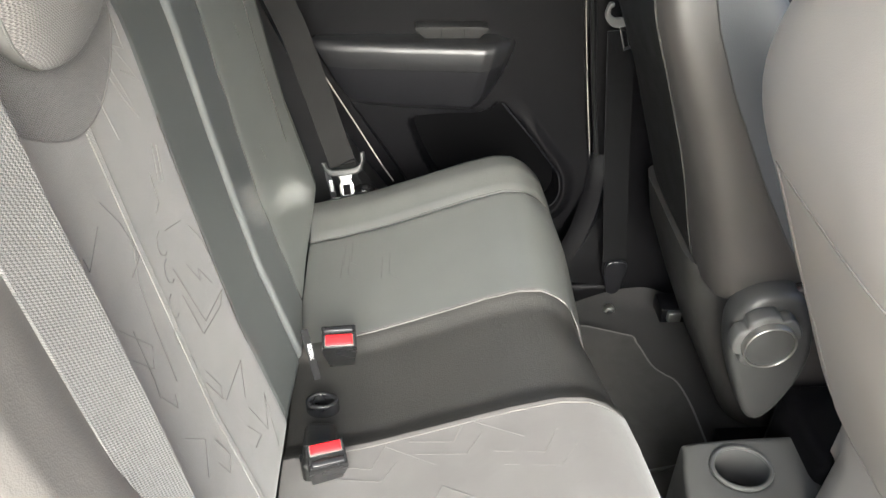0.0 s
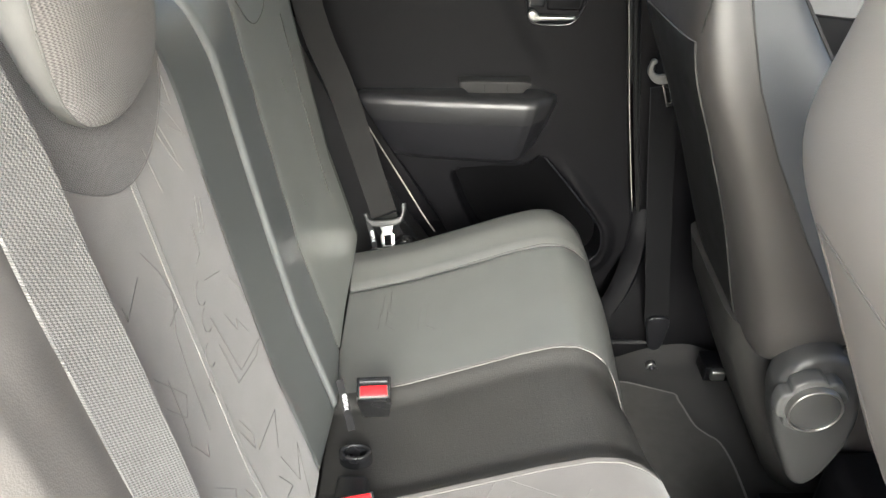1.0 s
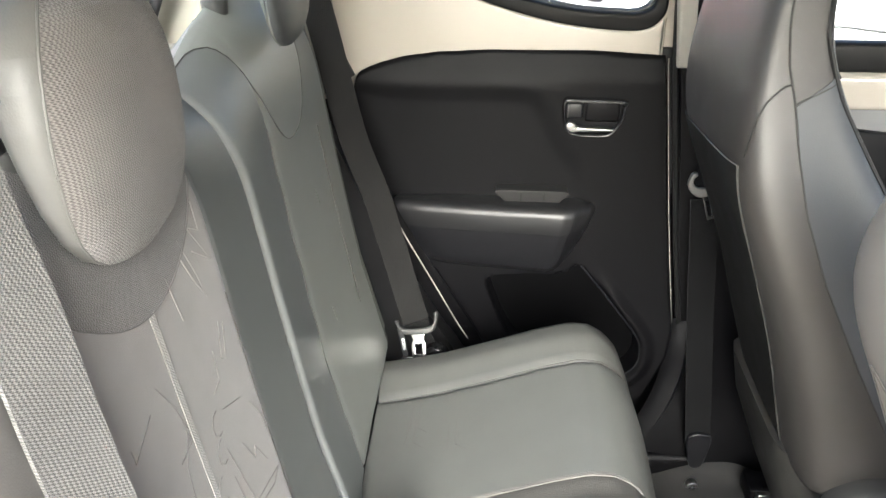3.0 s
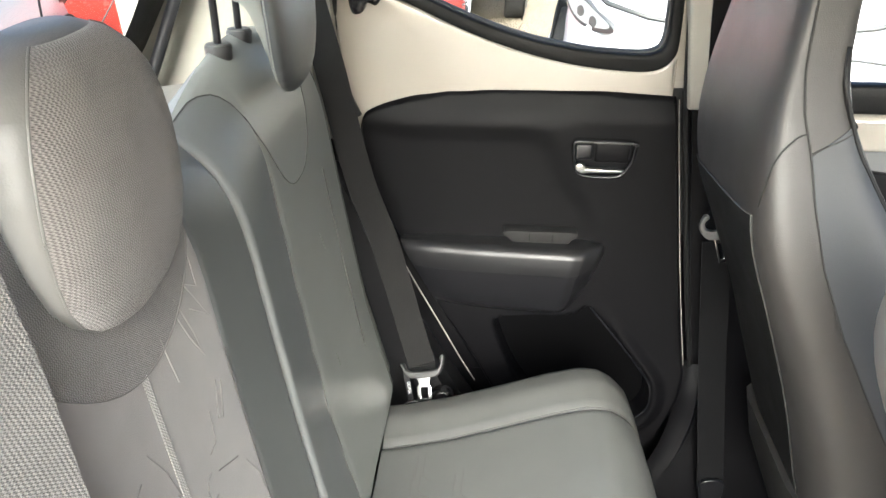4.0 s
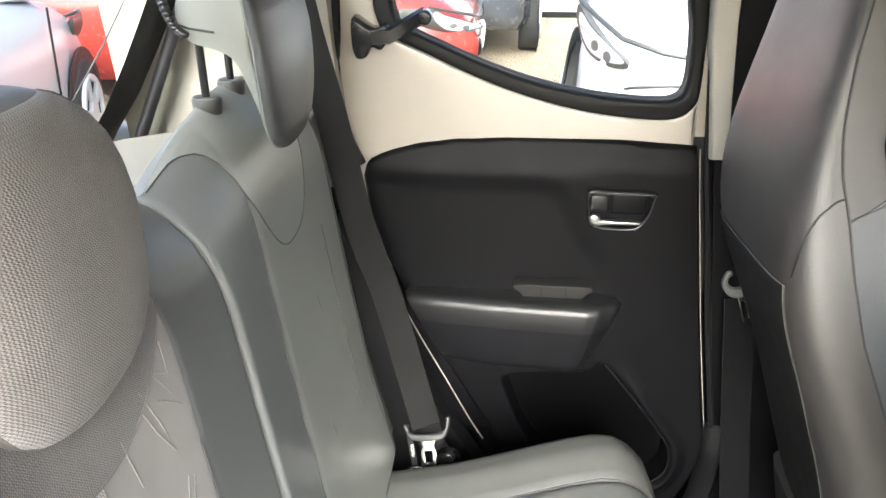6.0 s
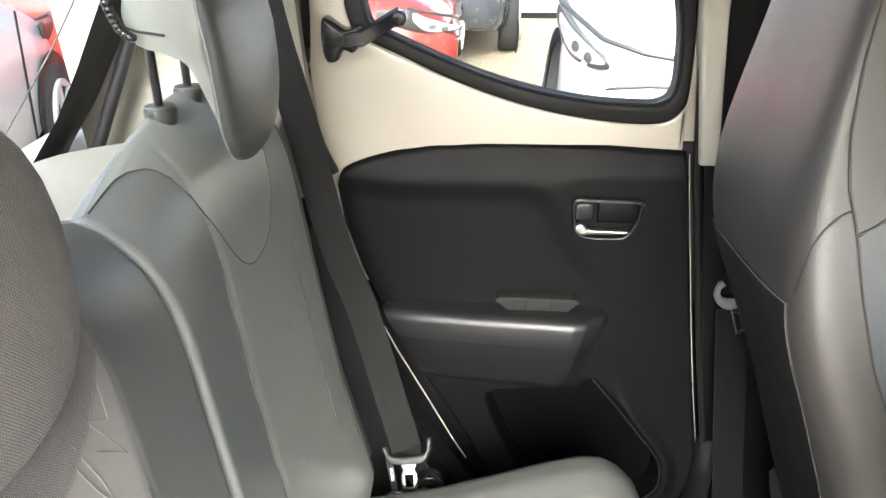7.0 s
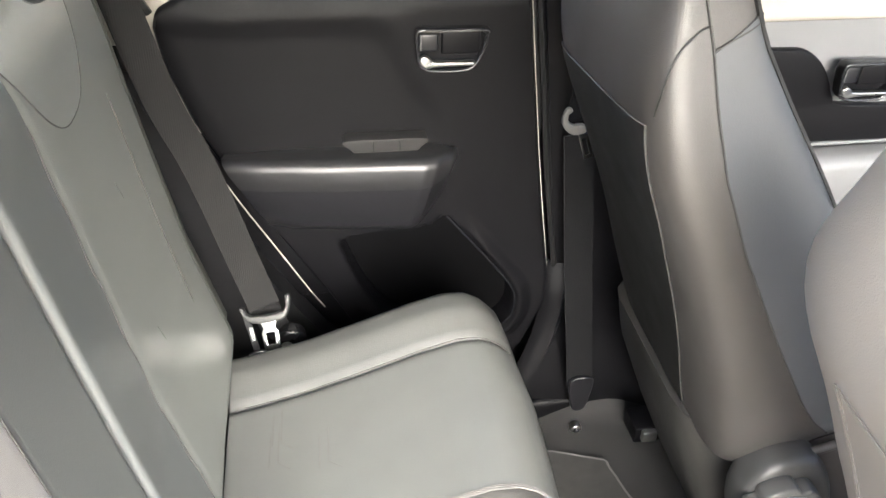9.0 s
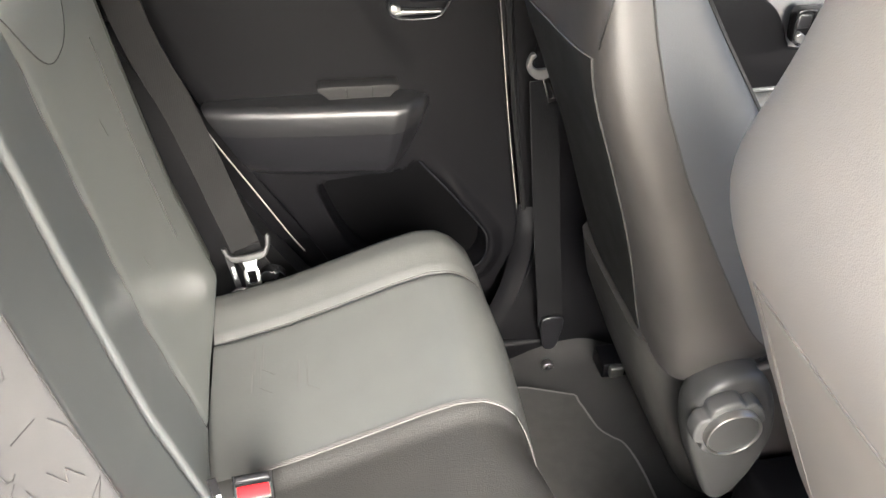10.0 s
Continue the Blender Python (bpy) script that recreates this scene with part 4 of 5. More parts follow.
part("near_welt", grid(lambda u, v: cushion(u, v, 0.0012), -0.044, -0.038, 0.16, 1.0, 2, 40, back=(0, 0, -0.003)), "thread_tone", bench, "taupe braided seam")
part("bolster_seam", tube([cushion(0.383, v, 0.0006) for v in np.linspace(0.05, 1.2, 40)], 0.0012), "thread_dark", bench)


def stitch(pts, mat="thread_tone", r=0.0004):
    part("stitching", tube([cushion(a, b, 0.0004) for a, b in pts], r, 5), mat, bench)


for y0, v0 in ((0.27, 0.14), (0.30, 0.15), (0.25, 0.30)):
    stitch([(y0, v0), (y0 + 0.05, v0 + 0.005)])
    stitch([(y0 + 0.004, v0 + 0.03), (y0 + 0.055, v0 + 0.033)])
    stitch([(y0 + 0.004, v0 + 0.03), (y0 - 0.01, v0 + 0.07)])
for k, (y0, v0) in enumerate(((-0.06, 0.15), (-0.05, 0.38), (-0.09, 0.6), (-0.13, 0.3), (-0.10, 0.82))):
    stitch([(y0, v0), (y0 - 0.015, v0 + 0.12), (y0 + 0.012, v0 + 0.16), (y0 - 0.03, v0 + 0.30)], "thread_tone", 0.0004)
    stitch([(y0 - 0.02, v0 + 0.02), (y0 - 0.035, v0 + 0.15), (y0 - 0.01, v0 + 0.2)])


# ---- belts and buckles ----
def belt_strip(pts, w, t=0.0014, wide=(1, 0, 0)):
    """A flat strap through the points; wide: the way of its width."""
    P = smooth(pts, 6)
    secs = []
    for i, p in enumerate(P):
        d = (P[min(i + 1, len(P) - 1)] - P[max(i - 1, 0)]).normalized()
        s = (Vector(wide) - Vector(wide).dot(d) * d).normalized()
        n = d.cross(s)
        secs.append([p + s * w / 2 + n * t, p - s * w / 2 + n * t, p - s * w / 2 - n * t, p + s * w / 2 - n * t])
    return loft(secs)


def tongue(parent, p, m):
    """Belt tongue: black moulding and a bright steel blade."""
    def put(bm):
        return turned(bm, Matrix.Translation(p) @ m)
    part("tongue_grip", put(plate([flat([(-0.03, 0.012), (-0.02, 0.002), (0.02, 0.002), (0.032, 0.016), (0.036, 0.034), (0.030, 0.034), (0.024, 0.014), (-0.022, 0.012), (-0.030, 0.024), (-0.036, 0.024)], 3)], -0.007, 0.007, 0.003)), "plastic_mid", parent, "dark grey belt tongue grip")
    part("tongue_blade", put(plate([[(-0.013, 0.006), (0.013, 0.006), (0.008, -0.008), (0.0115, -0.014), (0.0115, -0.038), (-0.0115, -0.038), (-0.0115, -0.014), (-0.008, -0.008)], [(-0.006, -0.014), (0.006, -0.014), (0.006, -0.031), (-0.006, -0.031)]], -0.0015, 0.0015, 0.0005)), "chrome", parent, "bright steel latch plate")


far_belt = thing("seat_belt", "black rear seat belt with steel tongue beside the far backrest", "seat belt", group="rear seat belts")
part("webbing", belt_strip([(-0.122, 0.585, 1.16), (-0.098, 0.58, 1.017), (-0.066, 0.575, 0.885), (-0.03, 0.57, 0.72), (0.006, 0.56, 0.62), (0.05, 0.535, 0.47), (0.066, 0.522, 0.42)], 0.043, wide=(0.8, 0.25, 0)), "webbing_dark", far_belt, "black belt webbing")
tongue(far_belt, Vector((0.071, 0.500, 0.408)), pose(0, 0, 0, -28, -10, -6))
part("lower_strap", belt_strip([(0.066, 0.535, 0.41), (0.07, 0.56, 0.36), (0.085, 0.585, 0.31)], 0.04, wide=(0.8, 0.25, 0)), "webbing_dark", far_belt)
cap = part("anchor_cap", disc(0.098, 0.535, 0.56, 0.336, 0.021, 28, 0.006), "plastic_gloss", far_belt, "round black anchor cap")
part("anchor_bolt", disc(0.090, 0.524, 0.54, 0.330, 0.009, 16), "steel", cap, "steel anchor bolt")

near_belt = thing("seat_belt", "pale grey seat belt webbing hanging along the near backrest", "seat belt", group="rear seat belts")
part("shoulder_loop", box(-0.125, -0.09, -0.27, -0.20, 1.09, 1.13, 0.008), "plastic_gloss", near_belt)
part("webbing", belt_strip([(-0.105, -0.235, 1.10), (-0.082, -0.252, 0.99), (-0.062, -0.266, 0.93), (-0.048, -0.277, 0.87), (-0.034, -0.281, 0.79), (-0.020, -0.284, 0.70), (-0.006, -0.287, 0.60), (0.02, -0.30, 0.42)], 0.053, wide=(0.2, 1, 0)), "webbing", near_belt, "pale grey woven belt webbing")

front_belt = thing("seat_belt", "black front seat belt on the centre pillar", "seat belt")
part("webbing", belt_strip([(0.53, 0.635, 0.60), (0.540, 0.63, 0.50), (0.556, 0.625, 0.35), (0.578, 0.618, 0.17), (0.585, 0.617, 0.105)], 0.046, wide=(1, 0, 0)), "webbing_black", front_belt, "black belt webbing")
part("upper_webbing", belt_strip([(0.55, 0.64, 1.1), (0.54, 0.64, 0.85), (0.53, 0.638, 0.62)], 0.046, wide=(0.9, 0.3, 0)), "webbing_black", front_belt)
part("tongue_grip", plate([flat([(0.491, 0.650), (0.495, 0.659), (0.501, 0.6595), (0.503, 0.655), (0.498, 0.650), (0.499, 0.640), (0.507, 0.634), (0.518, 0.635), (0.526, 0.630), (0.524, 0.621), (0.508, 0.619), (0.496, 0.627), (0.490, 0.639)], 4)], 0.597, 0.606, 0.0025), "tongue_grey", front_belt, "pale grey belt tongue grip")
part("tongue_blade", plate([[(0.514, 0.622), (0.528, 0.621), (0.541, 0.584), (0.528, 0.579)], [(0.520, 0.614), (0.527, 0.613), (0.535, 0.588), (0.529, 0.586)]], 0.598, 0.601, 0.0005), "chrome", front_belt, "bright steel latch plate")
part("anchor_plate", plate([flat([(0.566, 0.125), (0.606, 0.125), (0.604, 0.075), (0.596, 0.05), (0.578, 0.05), (0.570, 0.075)], 4)], 0.608, 0.618, 0.003), "plastic_soft", front_belt, "dark anchor cover")
bolt = part("anchor_bolt", disc(0.586, 0.598, 0.612, 0.008, 0.011, 20), "steel", front_belt, "round steel anchor bolt")
part("bolt_head", disc(0.586, 0.593, 0.600, 0.008, 0.006, 6), "plastic_soft", bolt)


def buckle(x, y, z, turn, lean, flip, label):
    bk = thing("belt_buckle", label, "belt buckle", (x, y, z), group="rear belt buckles")
    m = Matrix.Translation((x, y, z)) @ pose(0, 0, 0, lean, 0, turn)
    part("housing", turned(loft([[(-w, -d, h), (w, -d, h), (w, d, h), (-w, d, h)] for w, d, h in ((0.015, 0.009, -0.09), (0.0195, 0.013, -0.03), (0.0205, 0.0148, -0.006), (0.0190, 0.0135, 0.0))]), m), "plastic_gloss", bk, "black buckle housing", sharp=30)
    part("button_frame", turned(box(-0.0175, 0.0175, -0.0125 if not flip else 0.000, 0.003 if not flip else 0.0125, -0.008, 0.003, 0.002), m), "plastic_grey", bk)
    part("release_button", turned(box(-0.0160, 0.0160, -0.0112 if not flip else 0.001, 0.002 if not flip else 0.0115, -0.008, 0.0045, 0.002), m), "red", bk, "bright red release button")
    part("slot_rim", turned(box(-0.017, 0.017, 0.006 if not flip else -0.012, 0.012 if not flip else -0.005, -0.008, 0.003, 0.0015), m), "plastic_soft", bk)


buckle(0.084, 0.068, 0.458, 4, 28, False, "black belt buckle with red button at the bench crease")
buckle(0.079, -0.100, 0.452, 14, 24, True, "black belt buckle with red button beside the cloth seat")
part("stalk_cover", box(0.045, 0.082, -0.075, -0.01, 0.36, 0.40, 0.008), "leather_dark", bench)

# child-seat anchor slots and tags
for y, tag in ((0.03, True), (-0.055, False), (0.452, True)):
    slot = thing("anchor_slot", "black child seat anchor slot in the crease", "anchor slot", group="child seat anchors")
    part("rim", plate([[(0.062 + 0.02 * math.cos(a), y + 0.013 * math.sin(a)) for a in np.linspace(0, 2 * math.pi, 20, endpoint=False)], [(0.062 + 0.014 * math.cos(a), y + 0.008 * math.sin(a)) for a in np.linspace(0, 2 * math.pi, 20, endpoint=False)]], 0.372, 0.392, 0.002, "xy"), "plastic_gloss", slot)
    dz = -0.036 if y > 0.4 else 0.0
    if tag:
        flag = part("fabric_tag", belt_strip([(0.040, y + 0.062, 0.448 + dz), (0.046, y + 0.05, 0.428 + dz), (0.056, y + 0.025, 0.40 + dz)], 0.009, 0.0006, wide=(0.9, 0.1, 0.3)), "plastic", slot, "black fabric tag with pale print")
        cu = bpy.data.curves.new("tag_text", "FONT")
        cu.body, cu.size, cu.extrude, cu.align_x, cu.align_y = "ISOFIX", 0.0066, 0.0002, "CENTER", "CENTER"
        ft = bpy.data.objects.new("tag_text", cu)
        scene.collection.objects.link(ft)
        bpy.context.view_layer.update()
        me = bpy.data.meshes.new_from_object(ft.evaluated_get(bpy.context.evaluated_depsgraph_get()))
        bpy.data.objects.remove(ft)
        down, across = Vector((0.010, -0.032, -0.045)).normalized(), Vector((0.9, 0.1, 0.3)).normalized()
        up = across.cross(-down).normalized()
        across = up.cross(down).normalized()
        rot = Matrix((down, across, down.cross(across))).transposed().to_4x4()
        me.transform(Matrix.Translation((0.0475, y + 0.046, 0.4265 + dz)) @ rot)
        for q in (1, -1):
            mm = me.copy()
            mm.transform(Matrix.Translation(q * 0.0012 * down.cross(across)))
            part("tag_text", mm, "white", flag)


# ---- front seats ----
SEC = [  # height, rear, front, inboard, outboard
    (0.375, 0.610, 0.78, 0.22, 0.50), (0.385, 0.592, 0.80, 0.19, 0.53), (0.42, 0.578, 0.79, 0.178, 0.545), (0.50, 0.552, 0.76, 0.172, 0.55), (0.60, 0.520, 0.72, 0.175, 0.55), (0.70, 0.480, 0.672, 0.182, 0.55),
    (0.78, 0.446, 0.622, 0.192, 0.548), (0.84, 0.435, 0.582, 0.206, 0.54), (0.90, 0.437, 0.545, 0.222, 0.53), (0.96, 0.445, 0.522, 0.234, 0.51), (1.02, 0.454, 0.520, 0.242, 0.49), (1.10, 0.468, 0.525, 0.25, 0.475), (1.16, 0.474, 0.525, 0.265, 0.455), (1.19, 0.486, 0.515, 0.295, 0.42)]


BULGE = [0.0]
LEAN = [0.0]
EDGE = [0.34]   # how square the seat's corners are


def seat_size(z, grow=0.0):
    """Middle and half sizes of the backrest at a height: along the car, across it."""
    cols = list(zip(*SEC))
    xr, xf, yi, yo = (sum(ramp(z + d, cols[0], cols[k]) for d in (-0.03, -0.015, 0.0, 0.015, 0.03)) / 5 if 0.41 < z < 1.15 else ramp(z, cols[0], cols[k]) for k in range(1, 5))
    slide = LEAN[0] * ramp(z, [0.37, 0.50, 0.62, 0.75], [0.04, 0.022, 0.005, 0.0])
    yi -= BULGE[0] * math.exp(-((z - 0.80) / 0.09) ** 2)
    return (xr + xf) / 2 + slide, (yi + yo) / 2, (xf - xr) / 2 + grow, (yo - yi) / 2 + grow


def seat_skin(z, x, y):
    return Vector((x, y, z + 0.38 * max(0, x - 0.60) * (1 - step(z, 0.39, 0.52))))


def at_angle(z, degrees, grow=0.001):
    """The point of the seat's skin at a height and a turn: 180 faces the rear, 270 the car's middle."""
    cx, cy, a, b = seat_size(z, grow)
    c, s = math.cos(radians(degrees)), math.sin(radians(degrees))
    return seat_skin(z, cx + a * math.copysign(abs(c) ** EDGE[0], c), cy + b * math.copysign(abs(s) ** EDGE[0], s))


def seat_ring(z, grow=0.0, n=96):
    return [at_angle(z, 360 * k / n, grow) for k in range(n)]


def on_ring(z, x=None, y=None, grow=0.001):
    """The point of the seat's skin at a height: on its inboard side at x, or on its rear at y."""
    cx, cy, a, b = seat_size(z, grow)
    if x is not None:
        u = max(-1, min(1, (x - cx) / a))
        return seat_skin(z, cx + a * u, cy - b * (1 - abs(u) ** (2 / EDGE[0])) ** (EDGE[0] / 2))
    u = max(-1, min(1, (y - cy) / b))
    return seat_skin(z, cx - a * (1 - abs(u) ** (2 / EDGE[0])) ** (EDGE[0] / 2), y)


def front_seat(mirror, label, mat):
    BULGE[0], LEAN[0], EDGE[0] = (0.03, 1.0, 0.55) if mirror else (0.0, 0.0, 0.34)
    fs = thing("front_seat", label, "car seat", group="front seats")
    flip = Matrix.Translation((0.042, 2 * MID + 0.04, 0)) @ Matrix.Diagonal((1, -1, 1, 1)) if mirror else Matrix()

    def put(name, bm, m, text="", sharp=50):
        return part(name, turned(bm, flip), m, fs, text, sharp)

    zs = sorted(set([q[0] for q in SEC] + list(np.linspace(0.40, 1.15, 40))))
    put("backrest", loft([seat_ring(z) for z in zs]), mat, "smooth leatherette high backrest", 60)

    def rear(u, v):
        if mirror:
            z = 0.405 + 0.345 * v
            lo = ramp(z, [0.40, 0.50, 0.62, 0.75], [0.29, 0.283, 0.27, 0.262])
            return on_ring(z, y=lo + (0.525 - lo) * u, grow=0.0012)
        lo = ramp(0.405 + 0.420 * v, [0.40, 0.537, 0.64, 0.72, 0.76, 0.825], [0.283, 0.252, 0.240, 0.228, 0.227, 0.231])
        y = lo + (0.525 - lo) * u
        return on_ring(0.405 + (0.420 - 0.13 * (y - 0.231)) * v, y=y, grow=0.0018)

    put("map_pocket", grid(rear, 0, 1, 0, 1, 14, 26, back=(0.012, 0, 0)), mat if mirror else "leather_dark", "leatherette rear panel with map pocket")
    put("pocket_seam", tube([rear(0, v) for v in np.linspace(0, 1, 30)], 0.0006), "thread_warm" if mirror else "thread_dark", "stitched seam")
    put("pocket_top_seam", tube([rear(u, 1) for u in np.linspace(0, 1, 20)], 0.0007), "thread_warm" if mirror else "thread_tone")
    if mirror:
        put("second_seam", tube([rear(0.022, v) for v in np.linspace(0.6, 1, 20)], 0.0006), "thread_warm")
    else:
        bx = ([0.40, 0.483, 0.602, 0.71, 0.785, 0.85, 0.897, 0.935, 0.975, 1.04, 1.15], [0.71, 0.669, 0.600, 0.543, 0.512, 0.495, 0.486, 0.475, 0.470, 0.472, 0.486])
        put("side_seam", tube([on_ring(z, x=ramp(z, *bx)) for z in np.linspace(0.40, 1.15, 50)], 0.0012), "thread_dark")
        def flank(u, v):
            z = 0.41 + (0.485 + 0.028 * u) * v
            x0, x1 = ramp(z, *bx), ramp(z, [q[0] for q in SEC], [q[2] for q in SEC]) - 0.014
            return on_ring(z, x=x0 + (x1 - x0) * u, grow=0.0016)
        put("side_panel", grid(flank, 0, 1, 0, 1, 10, 36, back=(0, 0.006, 0)), "leather_side", "blue-grey leatherette side panel")
        put("cross_seam", tube([on_ring(0.897 + 0.026 * k / 12, x=0.486 + 0.05 * k / 12) for k in range(13)], 0.0011), "thread_dark")
        arc = [at_angle(ramp(d, [226, 233.6, 246.5, 256, 264.1, 269.7], [0.838, 0.855, 0.886, 0.899, 0.908, 0.917]), d) for d in np.linspace(226, 269.7, 36)]
        put("shoulder_seam", tube(arc, 0.0010), "leather_dark")
    put("front_piping", tube([on_ring(z, x=ramp(z, [q[0] for q in SEC], [q[2] for q in SEC]) - 0.012) for z in np.linspace(0.42, 1.0, 34)], 0.003), "leather_dark", "black piping")
    put("lower_cover", loft([[Vector((x + d, y, z)) for x, z in ((0.575 + 0.05 * LEAN[0], 0.40), (0.590 + 0.055 * LEAN[0], 0.33), (0.640, 0.205), (0.70, 0.07), (0.80, 0.07), (0.90, 0.40))] for y, d in ((0.235, 0.055), (0.240, 0.035), (0.252, 0.018), (0.27, 0.005), (0.30, 0.0), (0.50, 0.0), (0.525, 0.006), (0.54, 0.02))]), mat if mirror else "leather_mid", "leatherette skirt under the backrest")
    put("seat_cushion", loft([[Vector((x, y, z)) for x, z in ((0.70, 0.22), (0.70, 0.42), (0.78, 0.45), (1.05, 0.47), (1.15, 0.44), (1.17, 0.30), (1.10, 0.22))] for y in (0.19, 0.22, 0.5, 0.54)]), mat, "leatherette seat cushion")
    if not mirror:
        put("foot_roll", tube(smooth([(0.618, 0.182, 0.396), (0.63, 0.177, 0.400), (0.66, 0.174, 0.412), (0.72, 0.174, 0.432)], 6), 0.006, 10), mat, "rolled lower edge of the backrest")
        put("recliner_cover", plate([flat([(0.608, 0.37), (0.614, 0.405), (0.632, 0.428), (0.660, 0.436), (0.695, 0.425), (0.722, 0.375), (0.734, 0.31), (0.724, 0.245), (0.700, 0.195), (0.672, 0.192), (0.645, 0.245), (0.620, 0.31)], 5)], 0.150, 0.20, 0.012), "plastic_mid", "dark grey plastic recliner cover")
        ring = []
        for k in range(96):
            t = 2 * math.pi * k / 96
            r = 0.047 - 0.007 * max(0, math.cos(5 * t)) ** 4
            ring.append((0.649 + r * math.cos(t), 0.371 + r * math.sin(t)))
        knob = put("recliner_knob", plate([ring], 0.128, 0.152, 0.004), "plastic_grey", "grey lobed recliner knob")
        part("knob_cap", turned(disc(0.649, 0.119, 0.132, 0.371, 0.034, 40, 0.003), flip), "plastic_mid", knob)
        part("knob_ring", turned(plate([[(0.649 + 0.036 * math.cos(a), 0.371 + 0.036 * math.sin(a)) for a in np.linspace(0, 2 * math.pi, 40, endpoint=False)], [(0.649 + 0.033 * math.cos(a), 0.371 + 0.033 * math.sin(a)) for a in np.linspace(0, 2 * math.pi, 40, endpoint=False)]], 0.117, 0.130, 0.001), flip), "steel", knob, "thin pale ring")
    rail = put("seat_rail", box(0.667, 1.2, 0.532, 0.585, 0.035, 0.07, 0.004), "plastic", "black steel seat rail")
    part("rail_bolt", turned(box(0.678, 0.705, 0.522, 0.536, 0.045, 0.068, 0.003), flip), "steel", rail)
    put("inner_rail", box(0.675, 1.2, 0.20, 0.235, 0.0, 0.075, 0.004), "plastic", "black steel seat rail")
    return fs


front_seat(False, "slate leatherette front passenger seat darkened for shade, with black map pocket", "leather_front")
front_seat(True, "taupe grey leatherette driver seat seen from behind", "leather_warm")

# ---- footwell ----
MAT = flat([(0.46, 0.535), (0.60, 0.525), (0.618, 0.50), (0.632, 0.44), (0.65, 0.415), (0.668, 0.395), (0.678, 0.34), (0.68, 0.25), (0.68, 0.22), (0.46, 0.22)], 4)
fm = thing("floor_mat", "charcoal pile rear footwell mat with bound edge", "floor mat")
part("mat_body", plate([MAT], 0.004, 0.014, 0.003, "xy"), "mat", fm)
part("binding", tube([(x, y, 0.011) for x, y in MAT], 0.0035, 6, closed=True), "binding", fm, "dark grey bound edge")
con = thing("rear_cup_holder", "dark grey plastic cup holder at the end of the console", "cup holder")
cup_c = (0.630, 0.056)
ring_o = flat([(0.540, 0.0), (0.555, 0.085), (0.575, 0.105), (0.72, 0.112), (0.76, 0.10), (0.76, -0.01), (0.70, -0.03), (0.56, -0.03)], 4)
cup = [(cup_c[0] + 0.041 * math.cos(a), cup_c[1] + 0.036 * math.sin(a)) for a in np.linspace(0, 2 * math.pi, 40, endpoint=False)]
part("body", plate([ring_o, cup], 0.02, 0.20, 0.008, "xy"), "plastic_grey", con, "grey plastic console end")
part("cup_floor", plate([[(cup_c[0] + (a - cup_c[0]) * 1.03, cup_c[1] + (b - cup_c[1]) * 1.03) for a, b in cup]], 0.10, 0.125, 0.002, "xy"), "plastic", con)
part("rim", tube([(a, b, 0.201) for a, b in cup], 0.0035, 8, closed=True), "plastic_grey", con, "grey rim of the cup holder")
solo("console_tunnel", box(0.72, 1.6, 0.02, 0.18, 0.0, 0.24, 0.02), "plastic", "black plastic centre console", "console")


